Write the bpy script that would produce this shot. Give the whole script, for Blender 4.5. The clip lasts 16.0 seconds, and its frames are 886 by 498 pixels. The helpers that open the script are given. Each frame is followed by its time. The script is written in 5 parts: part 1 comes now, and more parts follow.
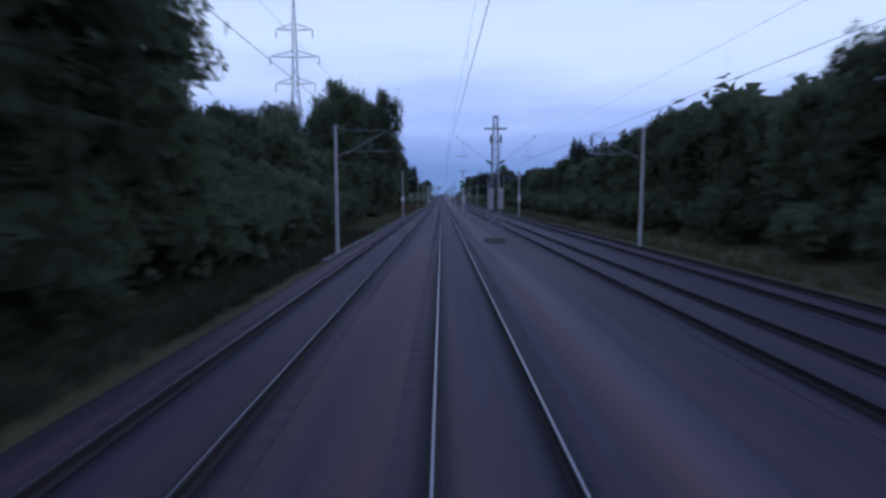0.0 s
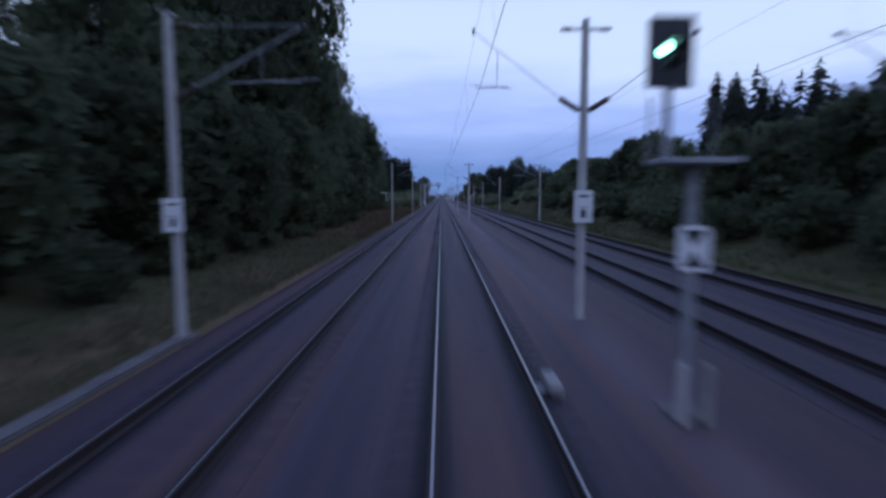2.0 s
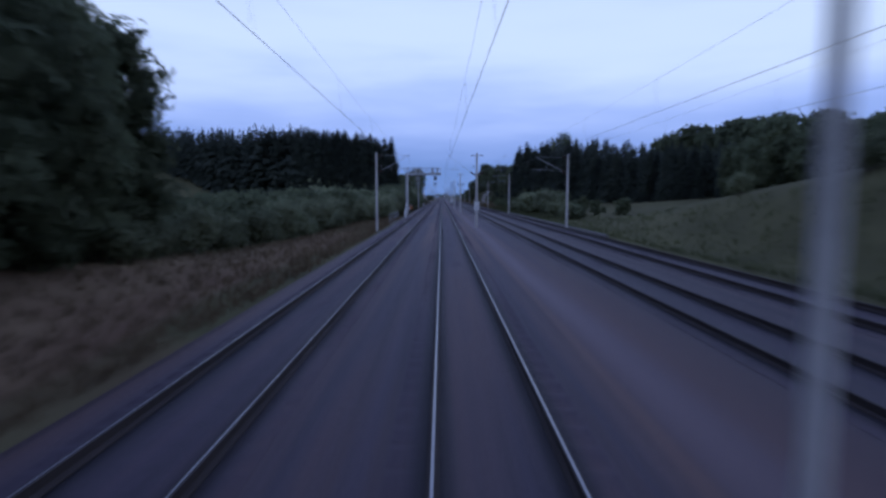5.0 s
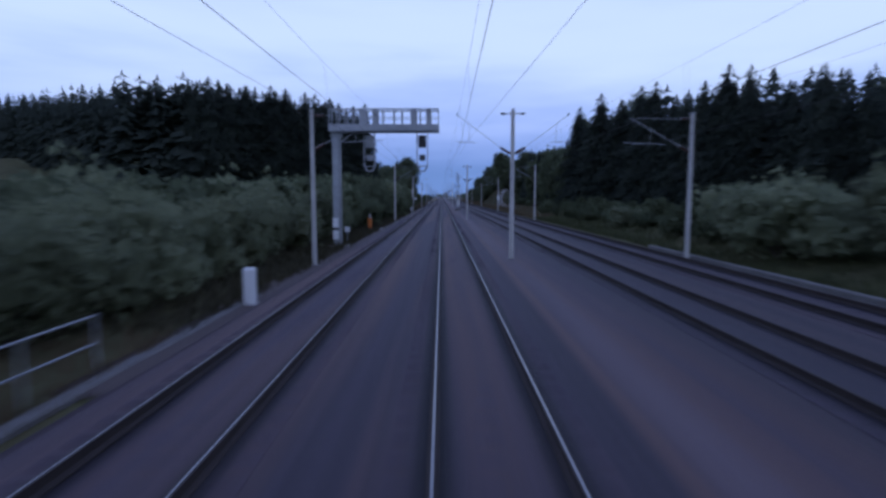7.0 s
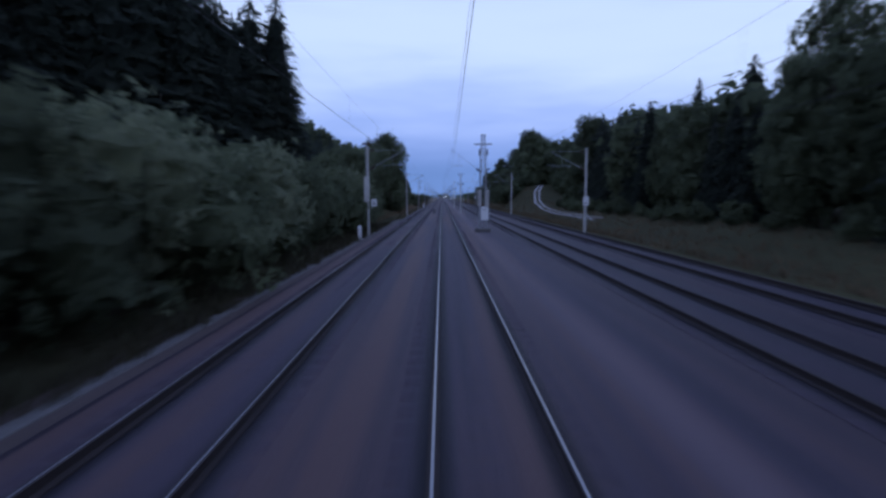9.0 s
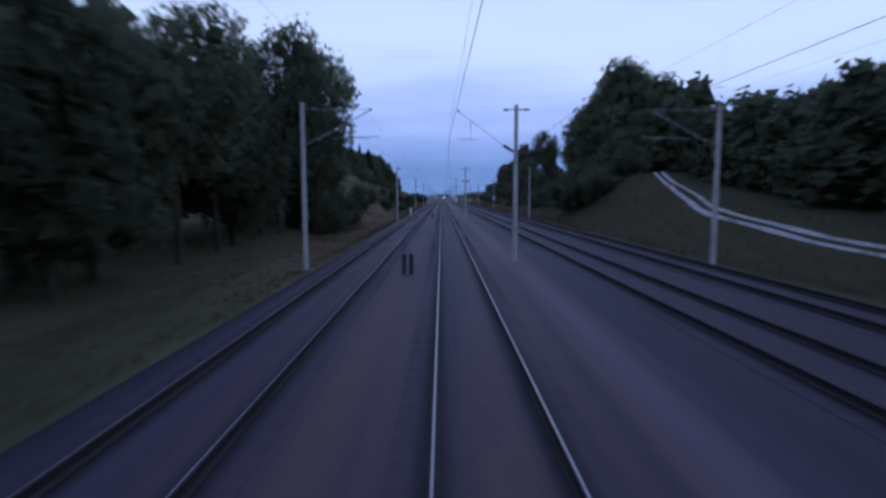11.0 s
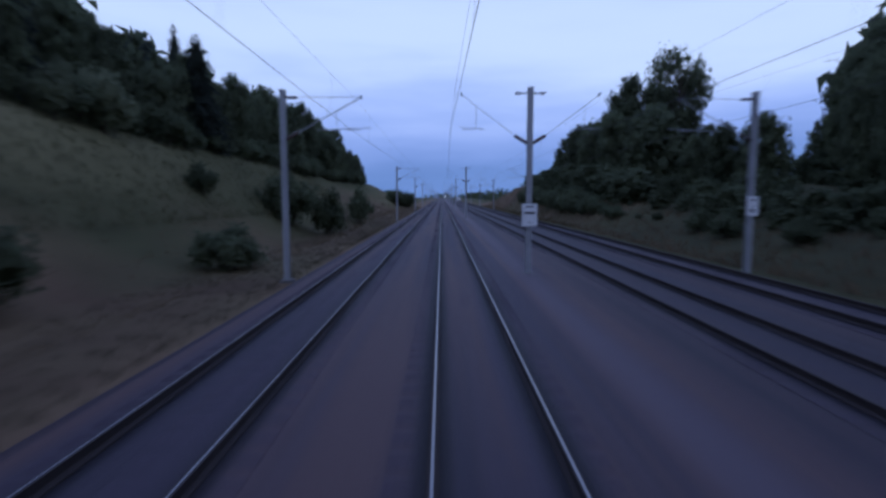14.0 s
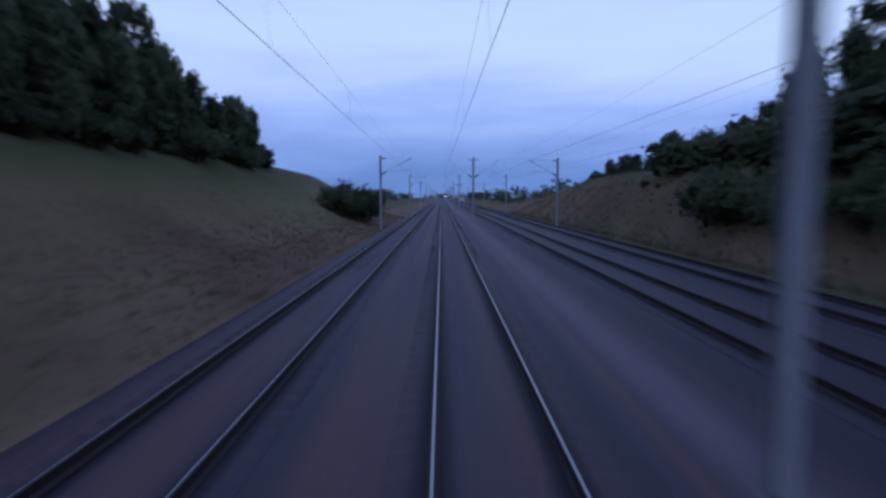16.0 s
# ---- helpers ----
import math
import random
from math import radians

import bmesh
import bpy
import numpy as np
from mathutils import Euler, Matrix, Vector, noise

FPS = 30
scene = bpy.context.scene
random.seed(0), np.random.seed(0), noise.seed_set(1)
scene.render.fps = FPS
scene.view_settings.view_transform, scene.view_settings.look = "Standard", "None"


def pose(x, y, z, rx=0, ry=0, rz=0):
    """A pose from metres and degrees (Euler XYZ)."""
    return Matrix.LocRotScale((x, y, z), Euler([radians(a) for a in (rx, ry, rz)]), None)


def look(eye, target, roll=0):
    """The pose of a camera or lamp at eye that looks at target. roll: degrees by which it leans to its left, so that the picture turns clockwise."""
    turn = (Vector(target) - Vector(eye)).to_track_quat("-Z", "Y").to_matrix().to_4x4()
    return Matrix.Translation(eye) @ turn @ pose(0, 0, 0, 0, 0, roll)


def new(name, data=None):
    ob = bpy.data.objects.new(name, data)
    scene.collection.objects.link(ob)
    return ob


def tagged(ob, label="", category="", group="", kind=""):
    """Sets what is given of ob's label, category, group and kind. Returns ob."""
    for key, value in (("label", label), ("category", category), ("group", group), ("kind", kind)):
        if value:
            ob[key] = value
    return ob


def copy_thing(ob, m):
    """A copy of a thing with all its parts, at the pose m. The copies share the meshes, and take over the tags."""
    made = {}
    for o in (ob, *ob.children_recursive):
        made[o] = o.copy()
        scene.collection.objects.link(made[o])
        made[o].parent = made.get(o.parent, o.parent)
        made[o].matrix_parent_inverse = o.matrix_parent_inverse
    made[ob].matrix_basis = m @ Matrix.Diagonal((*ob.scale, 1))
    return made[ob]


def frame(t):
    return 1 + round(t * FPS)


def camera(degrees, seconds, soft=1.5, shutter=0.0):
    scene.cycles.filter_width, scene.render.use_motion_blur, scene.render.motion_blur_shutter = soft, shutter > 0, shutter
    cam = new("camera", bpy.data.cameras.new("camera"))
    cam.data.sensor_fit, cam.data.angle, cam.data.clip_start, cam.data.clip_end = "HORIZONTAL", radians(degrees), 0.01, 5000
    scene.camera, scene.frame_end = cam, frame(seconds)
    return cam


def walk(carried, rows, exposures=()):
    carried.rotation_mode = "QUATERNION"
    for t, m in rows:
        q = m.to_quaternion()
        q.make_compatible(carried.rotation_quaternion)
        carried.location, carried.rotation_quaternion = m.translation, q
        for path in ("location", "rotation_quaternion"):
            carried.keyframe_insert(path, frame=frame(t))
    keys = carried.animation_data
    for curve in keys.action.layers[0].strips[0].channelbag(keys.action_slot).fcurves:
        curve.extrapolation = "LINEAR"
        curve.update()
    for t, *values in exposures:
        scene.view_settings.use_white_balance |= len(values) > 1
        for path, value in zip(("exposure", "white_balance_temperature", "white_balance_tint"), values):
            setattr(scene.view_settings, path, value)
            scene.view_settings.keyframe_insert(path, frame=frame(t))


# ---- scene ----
# World: own track centre x = 0, rail tops z = 0, y along the line. Four straight tracks.
LENS = 77.72
SPEED = 39.7            # metres a second at the start, easing off slightly
UNIT = SPEED / 47.4     # metres in one mark of the chainage in which places along the line are given
EYE_X, EYE_Z = -0.655, 2.854


def along(t):
    """How far the cab has gone at t seconds."""
    return SPEED * (t - 0.00135 * t * t)


cam = camera(LENS, 16.0, soft=2.9, shutter=0.36)
PITCH, YAW, ROLL = -5.46, -0.147, 0.0
walk(cam, [(k * 0.5, pose(EYE_X, along(k * 0.5), EYE_Z, 90 + PITCH, ROLL, YAW)) for k in range(33)],
     exposures=[(0.0, 0.04, 5930, 10), (8.0, 0.0, 5800, 10), (12.0, 0.0, 5800, 10), (16.0, -0.14, 5580, 10)])

# ---- light: late dusk under a thin overcast ----
world = bpy.data.worlds.new("dusk_sky")
scene.world = world
world.use_nodes = True
wn, wl = world.node_tree.nodes, world.node_tree.links
wn.clear()
w_out = wn.new("ShaderNodeOutputWorld")
sky = wn.new("ShaderNodeTexSky")
sky.sky_type = "NISHITA"
sky.sun_disc = False
sky.sun_elevation, sky.sun_rotation = radians(-1.5), radians(200.0)
sky_bg = wn.new("ShaderNodeBackground")
sky_bg.inputs["Strength"].default_value = 0.05
wl.new(sky.outputs["Color"], sky_bg.inputs["Color"])
tc = wn.new("ShaderNodeTexCoord")
sep = wn.new("ShaderNodeSeparateXYZ")
wl.new(tc.outputs["Generated"], sep.inputs["Vector"])
ramp = wn.new("ShaderNodeValToRGB")
ramp.color_ramp.interpolation = "B_SPLINE"
stops = [(0.0, (0.153, 0.25, 0.515)), (0.06, (0.203, 0.312, 0.635)), (0.15, (0.37, 0.485, 0.885)),
         (0.25, (0.72, 0.82, 1.0)), (0.42, (0.38, 0.48, 0.88)), (1.0, (0.225, 0.305, 0.70))]
while len(ramp.color_ramp.elements) < len(stops):
    ramp.color_ramp.elements.new(0.5)
for e, (p, c) in zip(ramp.color_ramp.elements, stops):
    e.position, e.color = p, (*c, 1)
# thin cloud bands, drawn out towards the horizon
mapn = wn.new("ShaderNodeMapping")
mapn.inputs["Scale"].default_value = (1.6, 1.6, 9.0)
wl.new(tc.outputs["Generated"], mapn.inputs["Vector"])
cloud = wn.new("ShaderNodeTexNoise")
cloud.inputs["Scale"].default_value, cloud.inputs["Detail"].default_value = 1.6, 4.0
cloud.inputs["Roughness"].default_value = 0.5
wl.new(mapn.outputs["Vector"], cloud.inputs["Vector"])
shift = wn.new("ShaderNodeMath")
shift.operation = "MULTIPLY_ADD"
shift.inputs[1].default_value, shift.inputs[2].default_value = 0.19, -0.095
wl.new(cloud.outputs["Fac"], shift.inputs[0])
addz = wn.new("ShaderNodeMath")
addz.operation = "ADD"
wl.new(sep.outputs["Z"], addz.inputs[0])
wl.new(shift.outputs["Value"], addz.inputs[1])
wl.new(addz.outputs["Value"], ramp.inputs["Fac"])
cloud_bg = wn.new("ShaderNodeBackground")
cloud_bg.inputs["Strength"].default_value = 1.06
wl.new(ramp.outputs["Color"], cloud_bg.inputs["Color"])
both = wn.new("ShaderNodeAddShader")
wl.new(sky_bg.outputs[0], both.inputs[0])
wl.new(cloud_bg.outputs[0], both.inputs[1])
wl.new(both.outputs[0], w_out.inputs["Surface"])

sun = new("sun", bpy.data.lights.new("sun", "SUN"))
sun.data.energy, sun.data.angle, sun.data.color = 0.12, radians(60), (1.0, 0.93, 0.88)
sun.matrix_world = look((0, 0, 60), (-10, 40, 0))


# ---- materials ----
def material(name, low, high, scale=6.0, rough=0.9, metal=0.0, bump=0.3, stretch=(1, 1, 1), coarse=0.4, island=0.0, fine=60.0, shine=0.5, patches=None):
    """A two-scale procedural surface: low and high colours mixed by a fine and a coarse noise, with relief."""
    m = bpy.data.materials.new(name)
    m.use_nodes = True
    n, l = m.node_tree.nodes, m.node_tree.links
    b = n["Principled BSDF"]
    b.inputs["Roughness"].default_value, b.inputs["Metallic"].default_value = rough, metal
    b.inputs["Specular IOR Level"].default_value = shine
    geo = n.new("ShaderNodeNewGeometry")
    mp = n.new("ShaderNodeMapping")
    mp.inputs["Scale"].default_value = stretch
    l.new(geo.outputs["Position"], mp.inputs["Vector"])
    n1 = n.new("ShaderNodeTexNoise")
    n1.inputs["Scale"].default_value, n1.inputs["Detail"].default_value = scale, 5
    n2 = n.new("ShaderNodeTexNoise")
    n2.inputs["Scale"].default_value, n2.inputs["Detail"].default_value = coarse, 2
    l.new(mp.outputs["Vector"], n1.inputs["Vector"])
    l.new(mp.outputs["Vector"], n2.inputs["Vector"])
    add = n.new("ShaderNodeMath")
    add.operation = "MULTIPLY_ADD"
    add.inputs[1].default_value = 0.55
    half = n.new("ShaderNodeMath")
    half.operation = "MULTIPLY"
    half.inputs[1].default_value = 0.5
    l.new(n2.outputs["Fac"], half.inputs[0])
    l.new(n1.outputs["Fac"], add.inputs[0])
    l.new(half.outputs["Value"], add.inputs[2])
    fac = add.outputs["Value"]
    if island:
        isl = n.new("ShaderNodeMath")
        isl.operation = "MULTIPLY_ADD"
        isl.inputs[1].default_value = island
        l.new(geo.outputs["Random Per Island"], isl.inputs[0])
        l.new(fac, isl.inputs[2])
        fac = isl.outputs["Value"]
    cr = n.new("ShaderNodeValToRGB")
    cr.color_ramp.elements[0].position, cr.color_ramp.elements[1].position = 0.3, 0.75 + island
    cr.color_ramp.elements[0].color, cr.color_ramp.elements[1].color = (*low, 1), (*high, 1)
    l.new(fac, cr.inputs["Fac"])
    colour = cr.outputs["Color"]
    if patches:
        # long stains of another colour, drawn out along the line
        mp2 = n.new("ShaderNodeMapping")
        mp2.inputs["Scale"].default_value = (0.75, 0.022, 0.75)
        l.new(geo.outputs["Position"], mp2.inputs["Vector"])
        n4 = n.new("ShaderNodeTexNoise")
        n4.inputs["Scale"].default_value, n4.inputs["Detail"].default_value = 1.0, 4
        l.new(mp2.outputs["Vector"], n4.inputs["Vector"])
        cut = n.new("ShaderNodeValToRGB")
        cut.color_ramp.elements[0].position, cut.color_ramp.elements[1].position = 0.43, 0.62
        l.new(n4.outputs["Fac"], cut.inputs["Fac"])
        mixc = n.new("ShaderNodeMix")
        mixc.data_type = "RGBA"
        l.new(cut.outputs["Color"], mixc.inputs["Factor"])
        l.new(colour, mixc.inputs["A"])
        mixc.inputs["B"].default_value = (*patches, 1)
        colour = mixc.outputs["Result"]
    l.new(colour, b.inputs["Base Color"])
    if bump:
        n3 = n.new("ShaderNodeTexNoise")
        n3.inputs["Scale"].default_value, n3.inputs["Detail"].default_value = fine, 3
        l.new(geo.outputs["Position"], n3.inputs["Vector"])
        bp = n.new("ShaderNodeBump")
        bp.inputs["Strength"].default_value, bp.inputs["Distance"].default_value = bump, 0.03
        l.new(n3.outputs["Fac"], bp.inputs["Height"])
        l.new(bp.outputs["Normal"], b.inputs["Normal"])
    return m


BALLAST = material("ballast_stone", (0.0228, 0.0167, 0.0230), (0.058, 0.0425, 0.058), 4.0, 0.7, 0, 0.7, (1, 0.010, 1), 0.55, 0, 22, 0.35, (0.086, 0.051, 0.046))
GRAVEL = material("gravel_path", (0.040, 0.028, 0.024), (0.092, 0.066, 0.056), 4.0, 0.8, 0, 0.7, (1, 0.03, 1), 0.6, 0, 30)
SLEEPER = material("sleeper_concrete", (0.039, 0.029, 0.039), (0.067, 0.049, 0.065), 4.0, 0.7, 0, 0.6, coarse=0.8, fine=24, shine=0.3)
RAIL_TOP = material("polished_rail_steel", (0.20, 0.195, 0.20), (0.31, 0.305, 0.31), 3.0, 0.32, 1.0, 0.02, (1, 0.05, 1))
RAIL_SIDE = material("rusty_rail_steel", (0.017, 0.0125, 0.011), (0.045, 0.032, 0.028), 9.0, 0.85, 0.1, 0.2, (1, 0.2, 1))
RAIL_DULL = material("dull_rail_steel", (0.024, 0.019, 0.018), (0.055, 0.045, 0.042), 3.0, 0.75, 0.3, 0.02, (1, 0.05, 1))
RAIL_WORN = material("worn_rail_steel", (0.24, 0.235, 0.24), (0.36, 0.355, 0.36), 3.0, 0.40, 0.9, 0.02, (1, 0.05, 1))
CONCRETE = material("weathered_concrete", (0.19, 0.18, 0.165), (0.34, 0.325, 0.30), 3.0, 0.9, 0, 0.25, coarse=0.9)
POLE = material("pale_spun_concrete", (0.36, 0.345, 0.32), (0.54, 0.52, 0.485), 3.0, 0.9, 0, 0.2, coarse=0.9)
DAMP = material("damp_concrete", (0.085, 0.08, 0.074), (0.17, 0.16, 0.148), 4.0, 0.92, 0, 0.25, coarse=0.9)
GALV = material("galvanised_steel", (0.24, 0.25, 0.26), (0.42, 0.43, 0.44), 7.0, 0.55, 0.6, 0.05)
STEEL = material("weathered_mast_steel", (0.24, 0.243, 0.248), (0.36, 0.365, 0.37), 6.0, 0.7, 0.0, 0.08)
DARK_STEEL = material("dark_painted_steel", (0.020, 0.022, 0.024), (0.05, 0.053, 0.056), 7.0, 0.6, 0.1, 0.05)
PORCELAIN = material("brown_insulator_glaze", (0.035, 0.018, 0.012), (0.08, 0.04, 0.026), 12.0, 0.25, 0, 0)
COPPER = material("tarnished_copper_wire", (0.035, 0.035, 0.037), (0.07, 0.066, 0.064), 9.0, 0.6, 0.5, 0)
WHITE = material("white_enamel", (0.62, 0.62, 0.61), (0.80, 0.80, 0.79), 4.0, 0.5, 0, 0.02)
BLACK = material("black_paint", (0.012, 0.012, 0.013), (0.03, 0.03, 0.032), 6.0, 0.6, 0, 0)
ORANGE = material("orange_plastic", (0.45, 0.12, 0.02), (0.62, 0.19, 0.04), 5.0, 0.5, 0, 0.05)
ROAD = material("pale_track_gravel", (0.26, 0.24, 0.22), (0.42, 0.40, 0.37), 2.0, 0.95, 0, 0.3)
BARK = material("bark", (0.035, 0.026, 0.02), (0.09, 0.07, 0.055), 5.0, 0.95, 0, 0.6)
PALE_BARK = material("pale_bark", (0.16, 0.145, 0.13), (0.30, 0.28, 0.25), 5.0, 0.95, 0, 0.5)
LEAF = material("broad_leaves", (0.078, 0.095, 0.057), (0.146, 0.164, 0.092), 0.5, 0.9, 0, 0, island=0.1, shine=0.03)
WILLOW = material("willow_leaves", (0.120, 0.140, 0.082), (0.235, 0.250, 0.150), 0.5, 0.9, 0, 0, island=0.1, shine=0.03)
GRASS = material("verge_grass", (0.032, 0.041, 0.016), (0.098, 0.106, 0.044), 0.4, 0.9, 0, 0, island=0.5)
DRY_GRASS = material("dry_grass", (0.075, 0.055, 0.030), (0.185, 0.135, 0.076), 0.4, 0.9, 0, 0, island=0.5)
NEEDLE = material("spruce_needles", (0.034, 0.042, 0.035), (0.073, 0.085, 0.064), 0.5, 0.9, 0, 0, island=0.12, shine=0.03)


def leafy(m, share):
    """Lets light through the blades: part diffuse, part translucent; each plant a little lighter or darker than the next."""
    n, l = m.node_tree.nodes, m.node_tree.links
    b = n["Principled BSDF"]
    info = n.new("ShaderNodeObjectInfo")
    own = n.new("ShaderNodeMapRange")
    own.inputs["To Min"].default_value, own.inputs["To Max"].default_value = 0.72, 1.28
    l.new(info.outputs["Random"], own.inputs["Value"])
    tone = n.new("ShaderNodeHueSaturation")
    l.new(own.outputs["Result"], tone.inputs["Value"])
    l.new(b.inputs["Base Color"].links[0].from_socket, tone.inputs["Color"])
    l.new(tone.outputs["Color"], b.inputs["Base Color"])
    tr = n.new("ShaderNodeBsdfTranslucent")
    l.new(tone.outputs["Color"], tr.inputs["Color"])
    mix = n.new("ShaderNodeMixShader")
    mix.inputs["Fac"].default_value = share
    l.new(b.outputs[0], mix.inputs[1])
    l.new(tr.outputs[0], mix.inputs[2])
    l.new(mix.outputs[0], n["Material Output"].inputs["Surface"])


def pierced(m, name, scale, cut):
    """A copy of a leaf material for whole sprays: the gaps between the single leaves are open."""
    p = m.copy()
    p.name = name
    n, l = p.node_tree.nodes, p.node_tree.links
    geo = n.new("ShaderNodeNewGeometry")
    gaps = n.new("ShaderNodeTexNoise")
    gaps.inputs["Scale"].default_value, gaps.inputs["Detail"].default_value = scale, 1.0
    l.new(geo.outputs["Position"], gaps.inputs["Vector"])
    test = n.new("ShaderNodeMath")
    test.operation = "GREATER_THAN"
    test.inputs[1].default_value = cut
    l.new(gaps.outputs["Fac"], test.inputs[0])
    hole = n.new("ShaderNodeBsdfTransparent")
    mix = n.new("ShaderNodeMixShader")
    l.new(test.outputs["Value"], mix.inputs["Fac"])
    l.new(hole.outputs[0], mix.inputs[1])
    l.new(n["Material Output"].inputs["Surface"].links[0].from_socket, mix.inputs[2])
    l.new(mix.outputs[0], n["Material Output"].inputs["Surface"])
    return p


for blade in (LEAF, WILLOW, GRASS, DRY_GRASS, NEEDLE):
    leafy(blade, 0.5)
SPRAY = {LEAF: pierced(LEAF, "broad_leaf_sprays", 6.5, 0.49), WILLOW: pierced(WILLOW, "willow_sprays", 9.0, 0.48), NEEDLE: pierced(NEEDLE, "spruce_sprays", 4.0, 0.49)}


def ground_material():
    """Meadow: green turf and dry brown-straw patches, by two noises."""
    m = material("meadow", (0.050, 0.049, 0.024), (0.116, 0.109, 0.051), 0.6, 1.0, 0, 0.5, (1, 0.3, 1), 0.12, 0, 9, 0.1)
    n, l = m.node_tree.nodes, m.node_tree.links
    b = n["Principled BSDF"]
    green = b.inputs["Base Color"].links[0].from_socket
    geo = n.new("ShaderNodeNewGeometry")
    patch = n.new("ShaderNodeTexNoise")
    patch.inputs["Scale"].default_value, patch.inputs["Detail"].default_value = 0.045, 4
    l.new(geo.outputs["Position"], patch.inputs["Vector"])
    attr = n.new("ShaderNodeAttribute")
    attr.attribute_name = "dry"
    mix_f = n.new("ShaderNodeMath")
    mix_f.operation = "MULTIPLY_ADD"
    mix_f.inputs[1].default_value = 1.2
    l.new(patch.outputs["Fac"], mix_f.inputs[0])
    l.new(attr.outputs["Fac"], mix_f.inputs[2])
    cr = n.new("ShaderNodeValToRGB")
    cr.color_ramp.elements[0].position, cr.color_ramp.elements[1].position = 0.75, 1.0
    l.new(mix_f.outputs["Value"], cr.inputs["Fac"])
    mix = n.new("ShaderNodeMix")
    mix.data_type = "RGBA"
    l.new(cr.outputs["Color"], mix.inputs["Factor"])
    l.new(green, mix.inputs["A"])
    tan_f = n.new("ShaderNodeTexNoise")
    tan_f.inputs["Scale"].default_value, tan_f.inputs["Detail"].default_value = 0.16, 5
    l.new(geo.outputs["Position"], tan_f.inputs["Vector"])
    tan = n.new("ShaderNodeValToRGB")
    tan.color_ramp.elements[0].position, tan.color_ramp.elements[1].position = 0.35, 0.65
    tan.color_ramp.elements[0].color, tan.color_ramp.elements[1].color = (0.116, 0.074, 0.046, 1), (0.178, 0.128, 0.072, 1)
    l.new(tan_f.outputs["Fac"], tan.inputs["Fac"])
    l.new(tan.outputs["Color"], mix.inputs["B"])
    l.new(mix.outputs["Result"], b.inputs["Base Color"])
    return m


MEADOW = ground_material()


def emitter(name, colour, strength):
    m = bpy.data.materials.new(name)
    m.use_nodes = True
    b = m.node_tree.nodes["Principled BSDF"]
    b.inputs["Base Color"].default_value = (*colour, 1)
    b.inputs["Emission Color"].default_value = (*colour, 1)
    b.inputs["Emission Strength"].default_value = strength
    return m


GREEN_LAMP = emitter("lit_green_lamp", (0.35, 1.0, 0.75), 9.0)
WHITE_LAMP = emitter("lit_white_lamp", (1.0, 0.97, 0.9), 14.0)


# ---- mesh helpers ----
def box(bm, x0, x1, y0, y1, z0, z1, bevel=0.0):
    r = bmesh.ops.create_cube(bm, size=1.0)
    m = Matrix.Translation(((x0 + x1) / 2, (y0 + y1) / 2, (z0 + z1) / 2)) @ Matrix.Diagonal((x1 - x0, y1 - y0, z1 - z0, 1))
    bmesh.ops.transform(bm, matrix=m, verts=r["verts"])
    if bevel:
        bmesh.ops.bevel(bm, geom=list({e for v in r["verts"] for e in v.link_edges}), offset=bevel, segments=1, affect="EDGES")
    return bm


def tube(bm, a, b, r0, r1=None, seg=8):
    """A rod from a to b."""
    a, b = Vector(a), Vector(b)
    d = b - a
    made = bmesh.ops.create_cone(bm, cap_ends=True, segments=seg, radius1=r0, radius2=r0 if r1 is None else r1, depth=d.length)
    m = Matrix.Translation((a + b) / 2) @ d.to_track_quat("Z", "Y").to_matrix().to_4x4()
    bmesh.ops.transform(bm, matrix=m, verts=made["verts"])
    return bm


def part(name, bm, mat, parent=None, label=""):
    """Links a bmesh as one mesh object, under a thing or a part."""
    me = bpy.data.meshes.new(name)
    bm.to_mesh(me)
    bm.free()
    me.materials.append(mat)
    ob = new(name, me)
    if parent:
        ob.parent = parent
    if label:
        ob["label"] = label
    return ob


def raw(name, verts, faces, mat, parent=None, label=""):
    me = bpy.data.meshes.new(name)
    me.from_pydata(verts, [], faces)
    me.materials.append(mat)
    ob = new(name, me)
    if parent:
        ob.parent = parent
    if label:
        ob["label"] = label
    return ob


def thing(name, x, y, z, label, category, group="", kind="", rz=0.0):
    e = new(name)
    e.empty_display_size = 0.2
    e.matrix_basis = pose(x, y, z, 0, 0, rz)
    return tagged(e, label, category, group, kind)


def stretch(rows, y):
    """Linear reading, at y metres, of a table of (chainage, value)."""
    return float(np.interp(y / UNIT, [r[0] for r in rows], [r[1] for r in rows]))


def ease(a, b, x):
    k = min(1.0, max(0.0, (x - a) / (b - a)))
    return k * k * (3 - 2 * k)


# ---- terrain ----
# height of the land beside the line: left at x = -22, right at x = 22
LEFT_BANK = [(-200, 1), (60, 0.6), (120, 0.2), (230, 0.8), (265, 0), (300, -3), (410, -3), (470, -1), (540, 0), (590, 1),
             (622, 5.0), (640, 6.5), (660, 8.3), (680, 7.7), (705, 6.9), (760, 6.3), (800, 6.6), (819, 6.7), (845, 6.5), (868, 3.7), (886, 0.5), (905, -0.5), (1000, -1), (1300, -2), (5000, -6)]
RIGHT_BANK = [(-200, 1), (60, 0.8), (150, 1.2), (200, 3.0), (235, 5.0), (265, 5.0), (310, 0.5), (440, 0.5), (545, 0.8),
              (565, 2.2), (592, 5.6), (605, 2.8), (640, 1.4), (700, 0.8), (750, 4.0), (790, 5.6), (840, 5.5), (920, 1), (1000, -1), (1300, -2), (5000, -6)]
